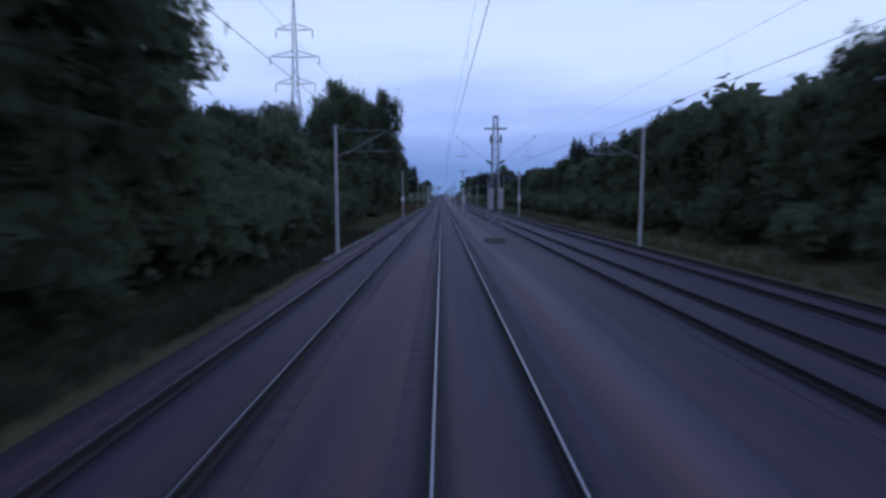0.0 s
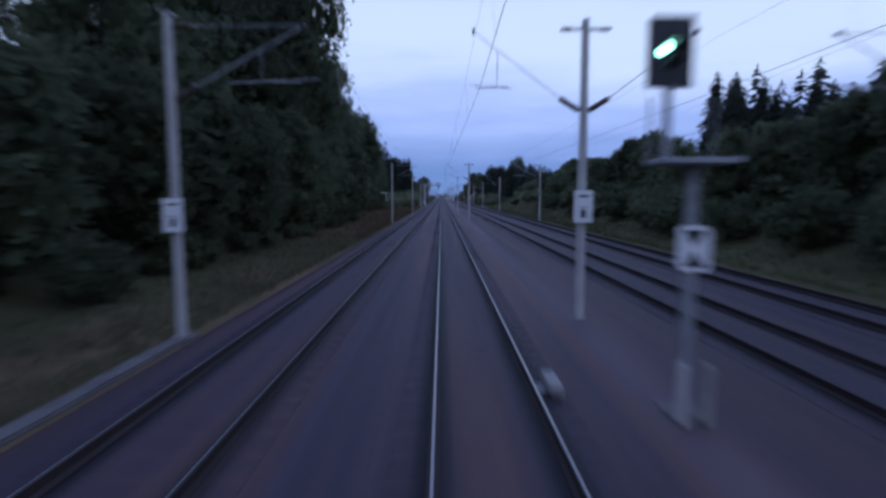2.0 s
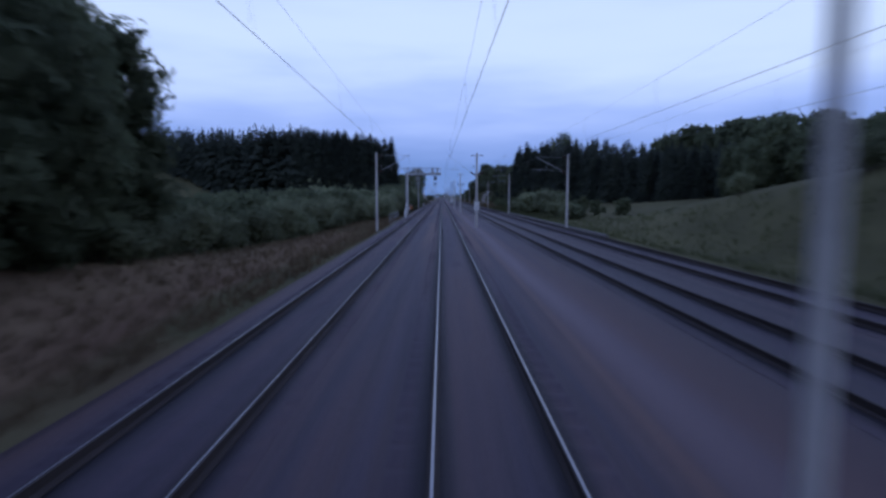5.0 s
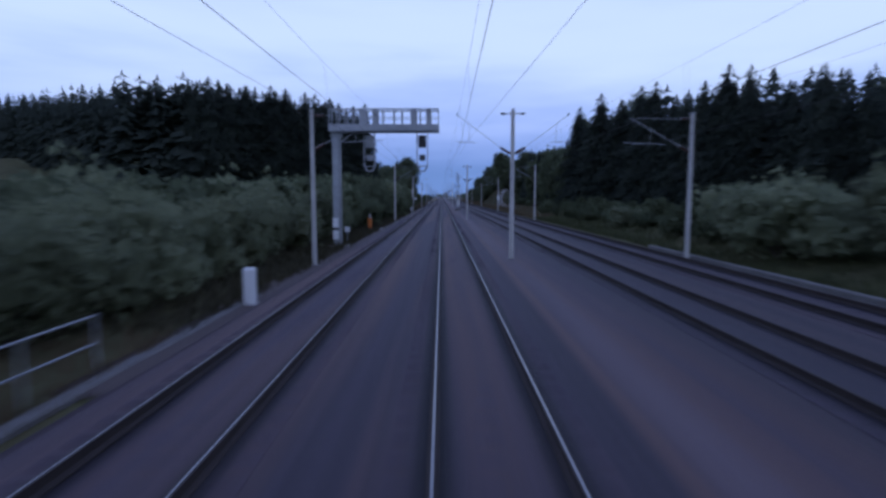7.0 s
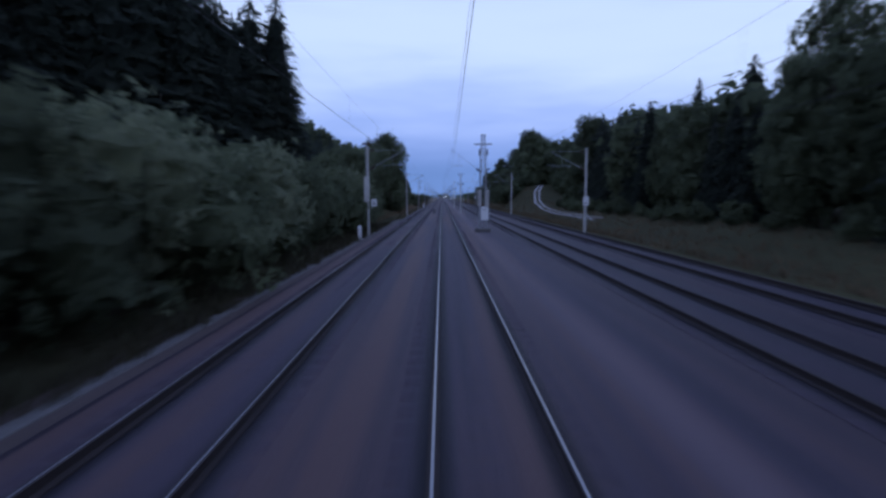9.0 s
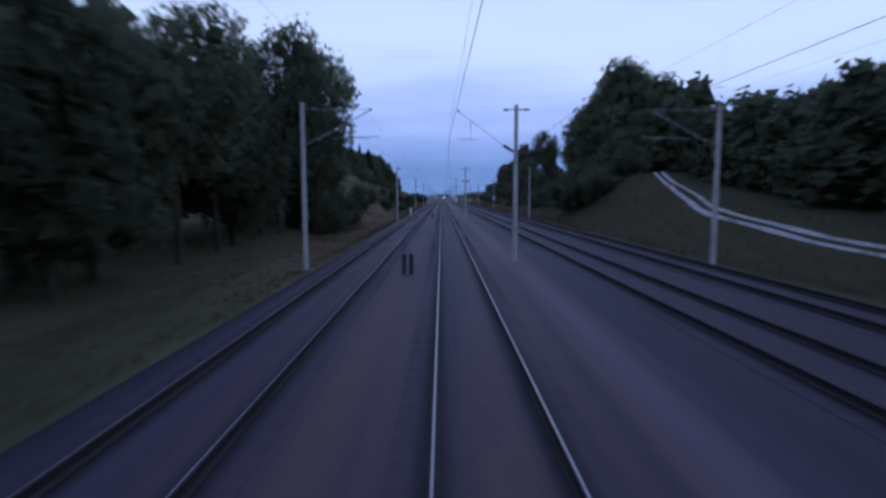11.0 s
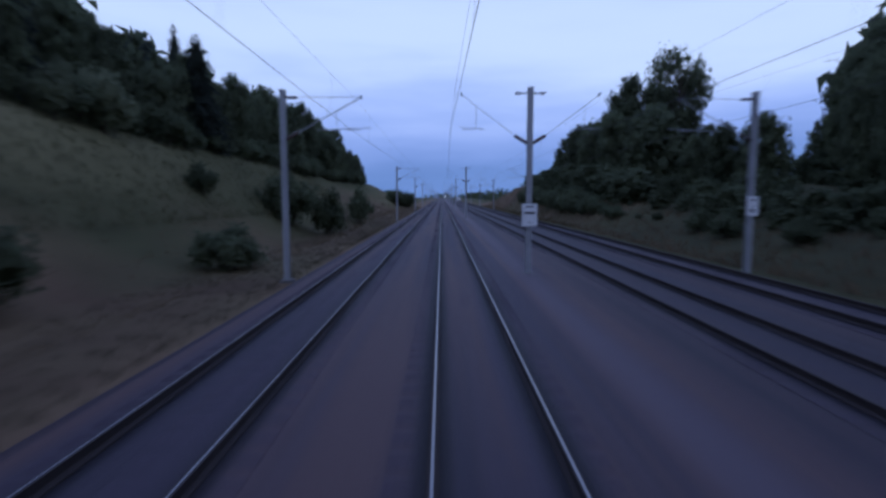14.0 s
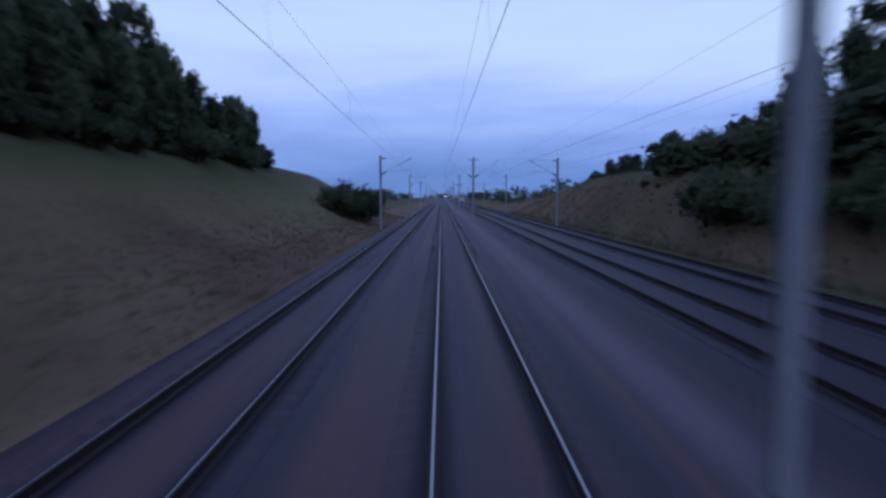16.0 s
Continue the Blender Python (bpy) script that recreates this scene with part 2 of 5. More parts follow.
# further rise of the land, well away from the line
LEFT_HILL = [(100, 0), (160, 2), (420, 0), (470, 4), (520, 14), (560, 14), (620, 16), (760, 26), (830, 14), (900, 0)]
RIGHT_HILL = [(60, 2), (200, 6), (300, 9), (430, 9), (560, 6), (640, 5), (700, 1), (860, 0)]


def land(x, y):
    """Ground height anywhere."""
    if x < -6.9:
        c = y / UNIT
        k = ease(10.2 - 2.2 * ease(596, 614, c) * (1 - ease(630, 655, c)) + 2.0 * ease(650, 668, c) * (1 - ease(714, 732, c)), 22.0, -x)
        plain = 0.6 * ease(715, 740, c) * (1 - ease(850, 880, c))
        k += plain * (min(1.0, max(0.0, (-x - 7.6) / 14.4)) - k)
        base, top = -0.72, stretch(LEFT_BANK, y)
        z = base + (top - base) * k + stretch(LEFT_HILL, y) * ease(24, 110, -x)
    elif x > 12.9:
        k = ease(14.0, 22.0, x)
        base, top = -0.5, stretch(RIGHT_BANK, y)
        z = base + (top - base) * k + stretch(RIGHT_HILL, y) * ease(24, 90, x)
    else:
        return -0.75
    far = ease(9, 30, abs(x))
    z += far * 0.55 * noise.noise((x * 0.07, y * 0.07, 3.1))
    z += min(1.0, abs(x) / 60) * 0.12 * noise.noise((x * 0.4, y * 0.4, 9.0))
    return z


def graded(near, step, far, growth):
    """Coordinates: even steps to near, then growing steps to far."""
    out, v, s = [], 0.0, step
    while v < far:
        out.append(v)
        s = step if v < near else s * growth
        v += s
    return out + [far]


xs_l = [-6.9 - v for v in graded(26, 1.2, 4500, 1.35)]
xs_r = [12.9 + v for v in graded(26, 1.2, 4500, 1.35)]
xs = sorted(xs_l) + [3.0] + xs_r
ys = [-3000, -1200, -500, -240] + [-120 + 4 * k for k in range(270)] + [960 + v for v in graded(500, 20, 4000, 1.3)]
verts = [(x, y, land(x, y)) for y in ys for x in xs]
nx = len(xs)
faces = [(j * nx + i, j * nx + i + 1, (j + 1) * nx + i + 1, (j + 1) * nx + i) for j in range(len(ys) - 1) for i in range(nx - 1)]
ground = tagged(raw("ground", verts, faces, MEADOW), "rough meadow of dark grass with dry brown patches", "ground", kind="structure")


def dryness(x, c):
    """How parched the turf is, at chainage c: the brown bank, the verges and the pale bank on the other side."""
    foot = ease(6.5, 6.9, -x)
    brown_bank = 0.6 * ease(564, 592, c) * (1 - ease(652, 682, c)) * ease(7.6, 9.6, -x) * (1 - ease(15.5, 19, -x))
    low_bank = (0.24 * ease(640, 660, c) + 0.06 * ease(735, 770, c)) * foot * (1 - ease(14, 20, -x))
    verge = 0.14 * foot * (1 - ease(9.5, 12.5, -x)) + 0.16 * ease(60, 80, c) * (1 - ease(170, 200, c)) * foot * (1 - ease(10, 12, -x))
    wood_edge = 0.48 * ease(135, 175, c) * (1 - ease(290, 320, c)) * ease(8, 10, -x) * (1 - ease(17, 20, -x))
    far_bank = 0.3 * ease(690, 740, c) * ease(13.5, 15, x) * (1 - ease(18, 24, x)) + 0.1 * ease(810, 850, c)
    return brown_bank + low_bank + verge + wood_edge + far_bank


def rank_dimness(x, c):
    """Where the turf is darkened: dark grass beyond the far track, and dimness put into the colour along the foot of
    the banks.
    """
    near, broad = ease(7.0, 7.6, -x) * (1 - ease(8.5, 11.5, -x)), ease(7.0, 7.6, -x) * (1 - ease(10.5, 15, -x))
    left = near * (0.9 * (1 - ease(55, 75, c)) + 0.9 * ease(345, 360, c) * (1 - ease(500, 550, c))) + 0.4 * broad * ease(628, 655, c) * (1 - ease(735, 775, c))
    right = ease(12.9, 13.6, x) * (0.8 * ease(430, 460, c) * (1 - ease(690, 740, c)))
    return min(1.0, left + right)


def strawness(x, c):
    """Pale uncut grass along the top of the bank."""
    return 0.75 * ease(644, 662, c) * (1 - ease(675, 715, c)) * ease(15.8, 18.6, -x) * (1 - ease(22.5, 25, -x)) + 0.6 * ease(770, 800, c) * (1 - ease(850, 870, c)) * ease(9, 11.5, -x) * (1 - ease(14, 18, -x))


def lushness(x, c):
    """Greener turf on the upper half of the long bank."""
    return min(1.0, (0.8 + 0.5 * noise.noise((x * 0.15, c * 0.05, 4))) * ease(662, 700, c) * (1 - ease(855, 875, c)) * ease(11.5, 15.5, -x) * (1 - ease(23, 26, -x)))


for layer, level in (("dry", dryness), ("rank_dim", rank_dimness), ("straw", strawness), ("lush", lushness)):
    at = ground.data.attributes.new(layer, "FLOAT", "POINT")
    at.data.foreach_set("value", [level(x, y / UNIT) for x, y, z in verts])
for p in ground.data.polygons:
    p.use_smooth = True

# ---- ballast bed ----
TRACKS = [(-4.03, "outer"), (0.0, "own"), (6.12, "inner"), (10.02, "far")]
SHOULDERS = [(-7.0, -0.80), (-6.55, -0.62), (-5.75, -0.21), (-2.35, -0.20), (-2.0, -0.23), (-1.65, -0.20), (1.6, -0.20), (2.05, -0.275), (2.5, -0.315),
             (3.0, -0.33), (3.5, -0.315), (4.1, -0.25), (4.5, -0.20), (7.75, -0.20), (8.05, -0.23), (8.35, -0.20), (11.6, -0.22), (12.3, -0.5), (13.0, -0.62)]
lines = {x for x, z in SHOULDERS} | {1.85, 2.17, 2.29, 2.4, 2.75, 3.25, 3.75}
for cx, which in TRACKS:
    lines |= {round(cx + s * k, 3) for k in (0.0, 0.35, 0.48, 0.58, 0.66, 0.7535, 0.85, 0.93, 1.03, 1.15, 1.36) for s in (-1, 1)}


def bed(x):
    """Height of the stone: heaped against the rails, flush with the sleepers elsewhere."""
    near = min(abs(abs(x - cx) - 0.7535) for cx, which in TRACKS)
    return float(np.interp(x, [q[0] for q in SHOULDERS], [q[1] for q in SHOULDERS])) + 0.022 * (1 - ease(0.1, 0.62, near))


PROFILE = [(x, bed(x)) for x in sorted(lines)]
bys = [-150 + 3.0 * k for k in range(400)] + [1050 + 40 * k for k in range(60)]
verts = [(x + 0.03 * noise.noise((x, y * 0.3, 0)), y, z + 0.022 * noise.noise((x * 1.3, y * 0.25, 5))) for y in bys for x, z in PROFILE]
nx = len(PROFILE)
faces = [(j * nx + i, j * nx + i + 1, (j + 1) * nx + i + 1, (j + 1) * nx + i) for j in range(len(bys) - 1) for i in range(nx - 1)]
ballast = tagged(raw("ballast_bed", verts, faces, BALLAST), "broad bed of dark brown-grey crushed stone ballast", "ballast", kind="structure")
# paler trodden gravel wandering along the hollow between the two pairs of tracks, and dimness put into the stone's
# colour under the second pair
STRIP = [(-0.7, 0.0), (-0.5, 0.25), (-0.3, 0.75), (0.0, 1.0), (0.3, 0.75), (0.5, 0.3), (0.8, 0.0)]


def trodden(x, y):
    """How pale the stone is worn: a band that strays from side to side along the line, with a narrow rusty footway beside it."""
    mid = 2.75 + 0.75 * noise.noise((0.3, y * 0.011, 2.0)) + 0.25 * noise.noise((0.7, y * 0.05, 4.0))
    k = float(np.interp(x - mid, [q[0] for q in STRIP], [q[1] for q in STRIP]))
    return k * max(0.15, 0.75 + 0.7 * noise.noise((x * 0.8, y * 0.025, 2)))


def dimmed(x, y):
    """How far the stone is dimmed: the view's darker sides put into its colour, over the second pair of tracks and the
    outer shoulder.
    """
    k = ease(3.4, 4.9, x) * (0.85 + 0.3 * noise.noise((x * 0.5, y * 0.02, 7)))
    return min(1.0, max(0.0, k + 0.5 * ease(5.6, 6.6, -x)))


def grease_shade(x, y):
    """Dark brake dust and grease on the stone along the rails, with the rails' shade put into the same colour."""
    near = min(abs(abs(x - cx) - 0.7535) for cx, which in TRACKS)
    return (1 - ease(0.14, 0.34, near)) * min(1.0, 0.9 + 0.4 * noise.noise((round(x), y * 0.05, 3)))


def rusty(x, y):
    """A narrow line of rust-brown stone along the crest of the own track's shoulder."""
    k = max(0.0, 1 - abs(x - 2.2 - 0.12 * noise.noise((0.1, y * 0.02, 8))) / 0.24)
    return k * max(0.0, min(1.0, 0.55 + 1.1 * noise.noise((0.5, y * 0.013, 5))))


for layer, level in (("worn", trodden), ("dimmed", dimmed), ("grease_shade", grease_shade), ("rusty", rusty)):
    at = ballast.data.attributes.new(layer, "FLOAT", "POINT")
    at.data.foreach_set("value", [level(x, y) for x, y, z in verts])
for p in ballast.data.polygons:
    p.use_smooth = True


def overlay(m, layer, colour, amount=1.0):
    """Lays a colour over a material where a mesh attribute says so."""
    n, l = m.node_tree.nodes, m.node_tree.links
    at = n.new("ShaderNodeAttribute")
    at.attribute_name = layer
    k = n.new("ShaderNodeMath")
    k.operation = "MULTIPLY"
    k.inputs[1].default_value = amount
    l.new(at.outputs["Fac"], k.inputs[0])
    mix = n.new("ShaderNodeMix")
    mix.data_type = "RGBA"
    l.new(k.outputs["Value"], mix.inputs["Factor"])
    l.new(n["Principled BSDF"].inputs["Base Color"].links[0].from_socket, mix.inputs["A"])
    mix.inputs["B"].default_value = (*colour, 1)
    l.new(mix.outputs["Result"], n["Principled BSDF"].inputs["Base Color"])


overlay(MEADOW, "rank_dim", (0.034, 0.034, 0.016), 0.85)
overlay(MEADOW, "lush", (0.082, 0.083, 0.035), 0.6)
overlay(MEADOW, "straw", (0.205, 0.178, 0.085), 0.8)
overlay(BALLAST, "dimmed", (0.0215, 0.0165, 0.022), 0.8)
overlay(BALLAST, "grease_shade", (0.0085, 0.0075, 0.0095), 0.92)
overlay(SLEEPER, "grease_shade", (0.010, 0.0085, 0.011), 0.9)
overlay(BALLAST, "worn", (0.116, 0.085, 0.094), 0.9)
overlay(BALLAST, "rusty", (0.118, 0.068, 0.055), 0.75)

# ---- tracks: rails here, sleepers at the end of the file ----
RAIL = [(-0.075, -0.172), (0.075, -0.172), (0.07, -0.155), (0.012, -0.135), (0.010, -0.05), (0.036, -0.038), (0.036, -0.008), (0.026, -0.0015),
        (-0.026, -0.0015), (-0.036, -0.008), (-0.036, -0.038), (-0.010, -0.05), (-0.012, -0.135), (-0.07, -0.155)]
Y0, Y1 = -150.0, 3000.0


def rail(x, parent, shiny, band):
    """One rail with a polished running band on its rusty head."""
    shape = RAIL[:8] + [(band / 2, 0.0), (-band / 2, 0.0)] + RAIL[8:]
    n = len(shape)
    v = [(x + px, y, pz) for y in (Y0, Y1) for px, pz in shape]
    f = [(i, (i + 1) % n, n + (i + 1) % n, n + i) for i in range(n)]
    ob = raw("rail", v, f, RAIL_SIDE, parent)
    ob.data.materials.append(shiny)
    ob.data.polygons[8].material_index = 1
    return ob


tracks = []
for cx, which in TRACKS:
    tr = thing("railway_track", 0, 0, 0, "straight standard-gauge track with %s rails on concrete sleepers" % ("shiny" if which in ("own", "outer") else "dull worn"),
               "railway track", "parallel tracks", "structure")
    for s in (-1, 1):
        rail(cx + s * 0.7535, tr, *((RAIL_TOP, 0.033) if which == "own" else (RAIL_WORN, 0.02) if which == "outer" else (RAIL_DULL, 0.03)))
    tracks.append(tr)

# ---- overhead line ----
LEFT_X, MID_X, RIGHT_X = -7.15, 2.945, 12.43
LEFT_S = (-0.55, 0.861, 2.335, 3.824, 5.12, 6.36, 7.639, 8.876, 10.12, 11.495, 12.877, 14.314, 15.762, 17.14, 18.50)
MID_S = (-0.55, 0.965, 2.352, 3.823, 5.095, 6.398, 7.645, 8.895, 10.14, 11.516, 12.928, 14.308, 15.795, 17.24, 18.52)
RIGHT_S = (-0.55, 0.91, 2.35, 3.848, 5.128, 6.415, 7.668, 8.884, 10.155, 11.50, 12.91, 14.324, 15.796, 17.23, 18.48)


def stations(seconds):
    """Where masts stand along the line, from the seconds at which the cab would pass them at full speed."""
    near = [SPEED * s for s in seconds]
    return near + [near[-1] + 57 * k for k in range(1, 15)]


STATIONS = stations(MID_S)
CONTACT_Z, CARRIER_Z = 5.55, 6.86


def cantilever(parent, side, reach, high=6.95, stay=True):
    """A swivelling bracket to one side of a mast: top tube, brace, registration tube and steady arm, with insulators."""
    s = side
    foot = 5.18 if stay else 5.02
    part("insulator", tube(bmesh.new(), (s * 0.12, 0, foot), (s * 0.62, 0, foot + 0.30), 0.07, None, 8), PORCELAIN, parent)
    part("brace", tube(bmesh.new(), (s * 0.6, 0, foot + 0.29), (s * reach, 0, high), 0.024 if stay else 0.012, None, 6), GALV, parent)
    if stay:
        part("insulator", tube(bmesh.new(), (s * 0.12, 0, high), (s * 0.6, 0, high), 0.06, None, 8), PORCELAIN, parent)
        part("top_tube", tube(bmesh.new(), (s * 0.58, 0, high), (s * (reach + 0.1), 0, high + 0.02), 0.013, None, 6), GALV, parent)
    part("messenger_clamp", box(bmesh.new(), s * reach - 0.03, s * reach + 0.03, -0.09, 0.09, high - 0.04, high + 0.07, 0.01), DARK_STEEL, parent)
    part("registration_tube", tube(bmesh.new(), (s * (1.35 if stay else 1.8), 0, 5.56), (s * (reach + (0.4 if stay else 0.1)), 0, 5.66), 0.015 if stay else 0.007, None, 6), GALV, parent)
    part("tube_hanger", tube(bmesh.new(), (s * 2.2, 0, 5.60), (s * 2.2, 0, foot + 0.29 + (high - foot - 0.29) * (2.2 - 0.6) / (reach - 0.6)), 0.010, None, 5), GALV, parent)
    part("steady_arm", tube(bmesh.new(), (s * (reach - 0.85), 0, 5.60), (s * (reach - 0.05), 0, CONTACT_Z + 0.02), 0.013, None, 6), GALV, parent)


def pole(parent, height, base, steel=False):
    """A tapered, slightly weathered spun-concrete pole or a steel H-section on a footing."""
    bm = bmesh.new()
    if steel:
        ring = [(-0.11, -0.11), (0.11, -0.11), (0.11, -0.095), (0.008, -0.095), (0.008, 0.095), (0.11, 0.095),
                (0.11, 0.11), (-0.11, 0.11), (-0.11, 0.095), (-0.008, 0.095), (-0.008, -0.095), (-0.11, -0.095)]
        lower, upper = [[bm.verts.new((x, y, z)) for x, y in ring] for z in (base - 0.15, height)]
        for k in range(12):
            bm.faces.new((lower[k - 1], lower[k], upper[k], upper[k - 1]))
        bm.faces.new(upper)
    else:
        tube(bm, (0, 0, base - 0.15), (0, 0, height), 0.128, 0.09, 14)
    part("pole", bm, STEEL if steel else POLE, parent)
    bm = bmesh.new()
    box(bm, -0.27, 0.27, -0.27, 0.27, base - 0.6, base - 0.02, 0.03)
    part("footing", bm, DAMP, parent)


def mast_side(side, steel=False):
    m = thing("catenary_mast", 0, 0, 0, "%s overhead-line mast with one steel bracket" % ("grey steel H-section" if steel else "pale concrete"), "catenary mast", "overhead line masts")
    pole(m, 7.15, -0.6, steel)
    cantilever(m, side, 3.2, 6.88)
    part("pole_cap", box(bmesh.new(), -0.13, 0.13, -0.13, 0.13, 7.13, 7.19, 0.01), GALV, m)
    return m


def mast_middle(steel=False):
    m = thing("catenary_mast", 0, 0, 0, "%s mast with brackets to both sides and a crossarm" % ("grey steel" if steel else "pale concrete overhead-line"), "catenary mast", "overhead line masts")
    pole(m, 7.25, -0.3, steel)
    for s in (-1, 1):
        cantilever(m, s, 2.8, 6.95, False)
    part("crossarm", box(bmesh.new(), -0.55, 0.55, -0.035, 0.035, 6.98, 7.04, 0.01), GALV, m)
    for s in (-1, 1):
        part("insulator", tube(bmesh.new(), (s * 0.38, 0, 7.01), (s * 0.62, 0, 7.01), 0.05, None, 8), PORCELAIN, m)
    return m


LATTICE = (1, 8)         # middle masts that are steel lattice instead
FIRST_STEEL = 11         # from here on the masts are steel sections
for x, row, make in ((LEFT_X, LEFT_S, lambda steel: mast_side(1, steel)), (MID_X, MID_S, mast_middle), (RIGHT_X, RIGHT_S, lambda steel: mast_side(-1, steel))):
    made = {}
    for j, y in enumerate(stations(row)):
        if x == MID_X and j in LATTICE:
            continue
        steel = j >= FIRST_STEEL
        if steel in made:
            copy_thing(made[steel], pose(x, y, 0))
        else:
            made[steel] = make(steel)
            made[steel].matrix_basis = pose(x, y, 0)


def wire_object(name, paths, radius, label, category):
    """One wire as a curve of constant thickness, through several polylines."""
    cu = bpy.data.curves.new(name, "CURVE")
    cu.dimensions, cu.bevel_depth, cu.bevel_resolution = "3D", radius, 1
    for pts in paths:
        sp = cu.splines.new("POLY")
        sp.points.add(len(pts) - 1)
        for p, q in zip(sp.points, pts):
            p.co = (*q, 1)
    cu.materials.append(COPPER)
    return tagged(new(name, cu), label, category, "overhead wires")


for n_tr, (cx, which) in enumerate(TRACKS):
    low, high, drops = [], [], []
    for j in range(len(STATIONS) - 1):
        ya, yb = STATIONS[j], STATIONS[j + 1]
        sa = 0.30 * (-1 if j % 2 else 1)
        for k in range(12):
            u = k / 12
            x = cx + sa * (1 - 2 * u)
            y = ya + (yb - ya) * u
            zc = CARRIER_Z - 0.38 * 4 * u * (1 - u)
            low.append((x, y, CONTACT_Z))
            high.append((x * 0.6 + cx * 0.4, y, zc))
            if k in (1, 3, 5, 7, 9, 11) and y < 900:
                drops.append([(x, y, CONTACT_Z), (x * 0.6 + cx * 0.4, y, zc)])
    wire_object("contact_wire", [low], 0.0065, "thin dark contact wire over the track", "wire")
    carrier = wire_object("messenger_wire", [high], 0.0034, "thin sagging messenger wire over the track", "wire")
    d = wire_object("dropper", drops, 0.0025, "", "")
    d.parent = carrier
    for key in ("label", "category", "group"):
        if key in d:
            del d[key]
    d["kind"] = "stuff"


def anchor(points, label):
    """A second contact wire running in from a mast where two lengths of overhead line overlap."""
    w = wire_object("anchor_wire", [[(x, c * UNIT, z) for x, c, z in points]], 0.005, label, "wire")
    (x0, c0, z0), (x1, c1, z1) = points[0], points[1]
    u = 3.0 / ((c1 - c0) * UNIT)
    a = Vector((x0 + (x1 - x0) * u * 0.5, (c0 + (c1 - c0) * u * 0.5) * UNIT, z0 + (z1 - z0) * u * 0.5))
    b = Vector((x0 + (x1 - x0) * u * 0.75, (c0 + (c1 - c0) * u * 0.75) * UNIT, z0 + (z1 - z0) * u * 0.75))
    part("insulator", tube(bmesh.new(), a, b, 0.05, None, 8), PORCELAIN, w)


anchor([(-7.02, 301.5, 6.0), (-4.65, 362.1, 5.6), (-4.3, 424, 5.57)], "dark overlap wire running in from a mast to the outer track")
anchor([(2.83, 303.3, 6.0), (0.6, 362.4, 5.6), (0.1, 424, 5.57)], "dark overlap wire running in from a mast to the middle track")

# ---- trackside things ----
def chain(c):
    """Metres along the line at a chainage."""
    return c * UNIT


def lattice_bars(bm, base, top, z0, z1, panels, leg, bar):
    """Bracing of a square tapering lattice between z0 and z1; half-widths base and top."""
    def half(z):
        return base + (top - base) * (z - z0) / (z1 - z0)
    for k in range(panels):
        za, zb = z0 + (z1 - z0) * k / panels, z0 + (z1 - z0) * (k + 1) / panels
        a, b = half(za), half(zb)
        for (ax, ay), (bx, by) in (((-1, -1), (1, -1)), ((1, -1), (1, 1)), ((1, 1), (-1, 1)), ((-1, 1), (-1, -1))):
            if k % 2:
                ax, ay, bx, by = bx, by, ax, ay
            tube(bm, (ax * a, ay * a, za), (bx * b, by * b, zb), bar, None, 4)
            tube(bm, (ax * b, ay * b, zb), (bx * b, by * b, zb), bar * 0.8, None, 4)
    return bm


def lattice_mast(y):
    m = thing("lattice_mast", MID_X + 0.1, y, 0, "grey steel lattice tensioning mast with hanging weights on a concrete block", "catenary mast", "overhead line masts")
    for sx in (-1, 1):
        for sy in (-1, 1):
            part("leg", tube(bmesh.new(), (sx * 0.36, sy * 0.36, 0), (sx * 0.15, sy * 0.15, 8.3), 0.045, 0.035, 4), GALV, m)
    part("bracing", lattice_bars(bmesh.new(), 0.36, 0.15, 0.05, 8.25, 15, 0.04, 0.022), GALV, m)
    part("top_plate", box(bmesh.new(), -0.19, 0.19, -0.19, 0.19, 8.25, 8.32, 0.01), GALV, m)
    part("crossarm", box(bmesh.new(), -0.8, 0.8, -0.06, 0.06, 7.42, 7.54, 0.01), GALV, m)
    for s in (-1, 1):
        w = part("tensioning_wheel", tube(bmesh.new(), (s * 0.30, -0.28, 6.75), (s * 0.38, -0.28, 6.75), 0.30, None, 18), DARK_STEEL, m)
        part("hub", tube(bmesh.new(), (s * 0.26, -0.28, 6.75), (s * 0.42, -0.28, 6.75), 0.07, None, 10), GALV, w)
        part("weight_rope", tube(bmesh.new(), (s * 0.33, -0.5, 6.7), (s * 0.33, -0.5, 3.4), 0.012, None, 5), DARK_STEEL, m)
        for k in range(9):
            part("tension_weight", tube(bmesh.new(), (s * 0.33, -0.5, 2.0 + 0.16 * k), (s * 0.33, -0.5, 2.145 + 0.16 * k), 0.185, None, 12), POLE, m)
        part("guide_rod", tube(bmesh.new(), (s * 0.56, -0.5, 0.6), (s * 0.56, -0.5, 4.2), 0.018, None, 6), GALV, m)
        cantilever(m, s, 2.7, 6.95, False)
    part("footing", box(bmesh.new(), -0.68, 0.68, -0.62, 0.62, -0.7, 0.02, 0.05), DAMP, m)
    return m


lattice_mast(STATIONS[1])
lattice_mast(STATIONS[8])


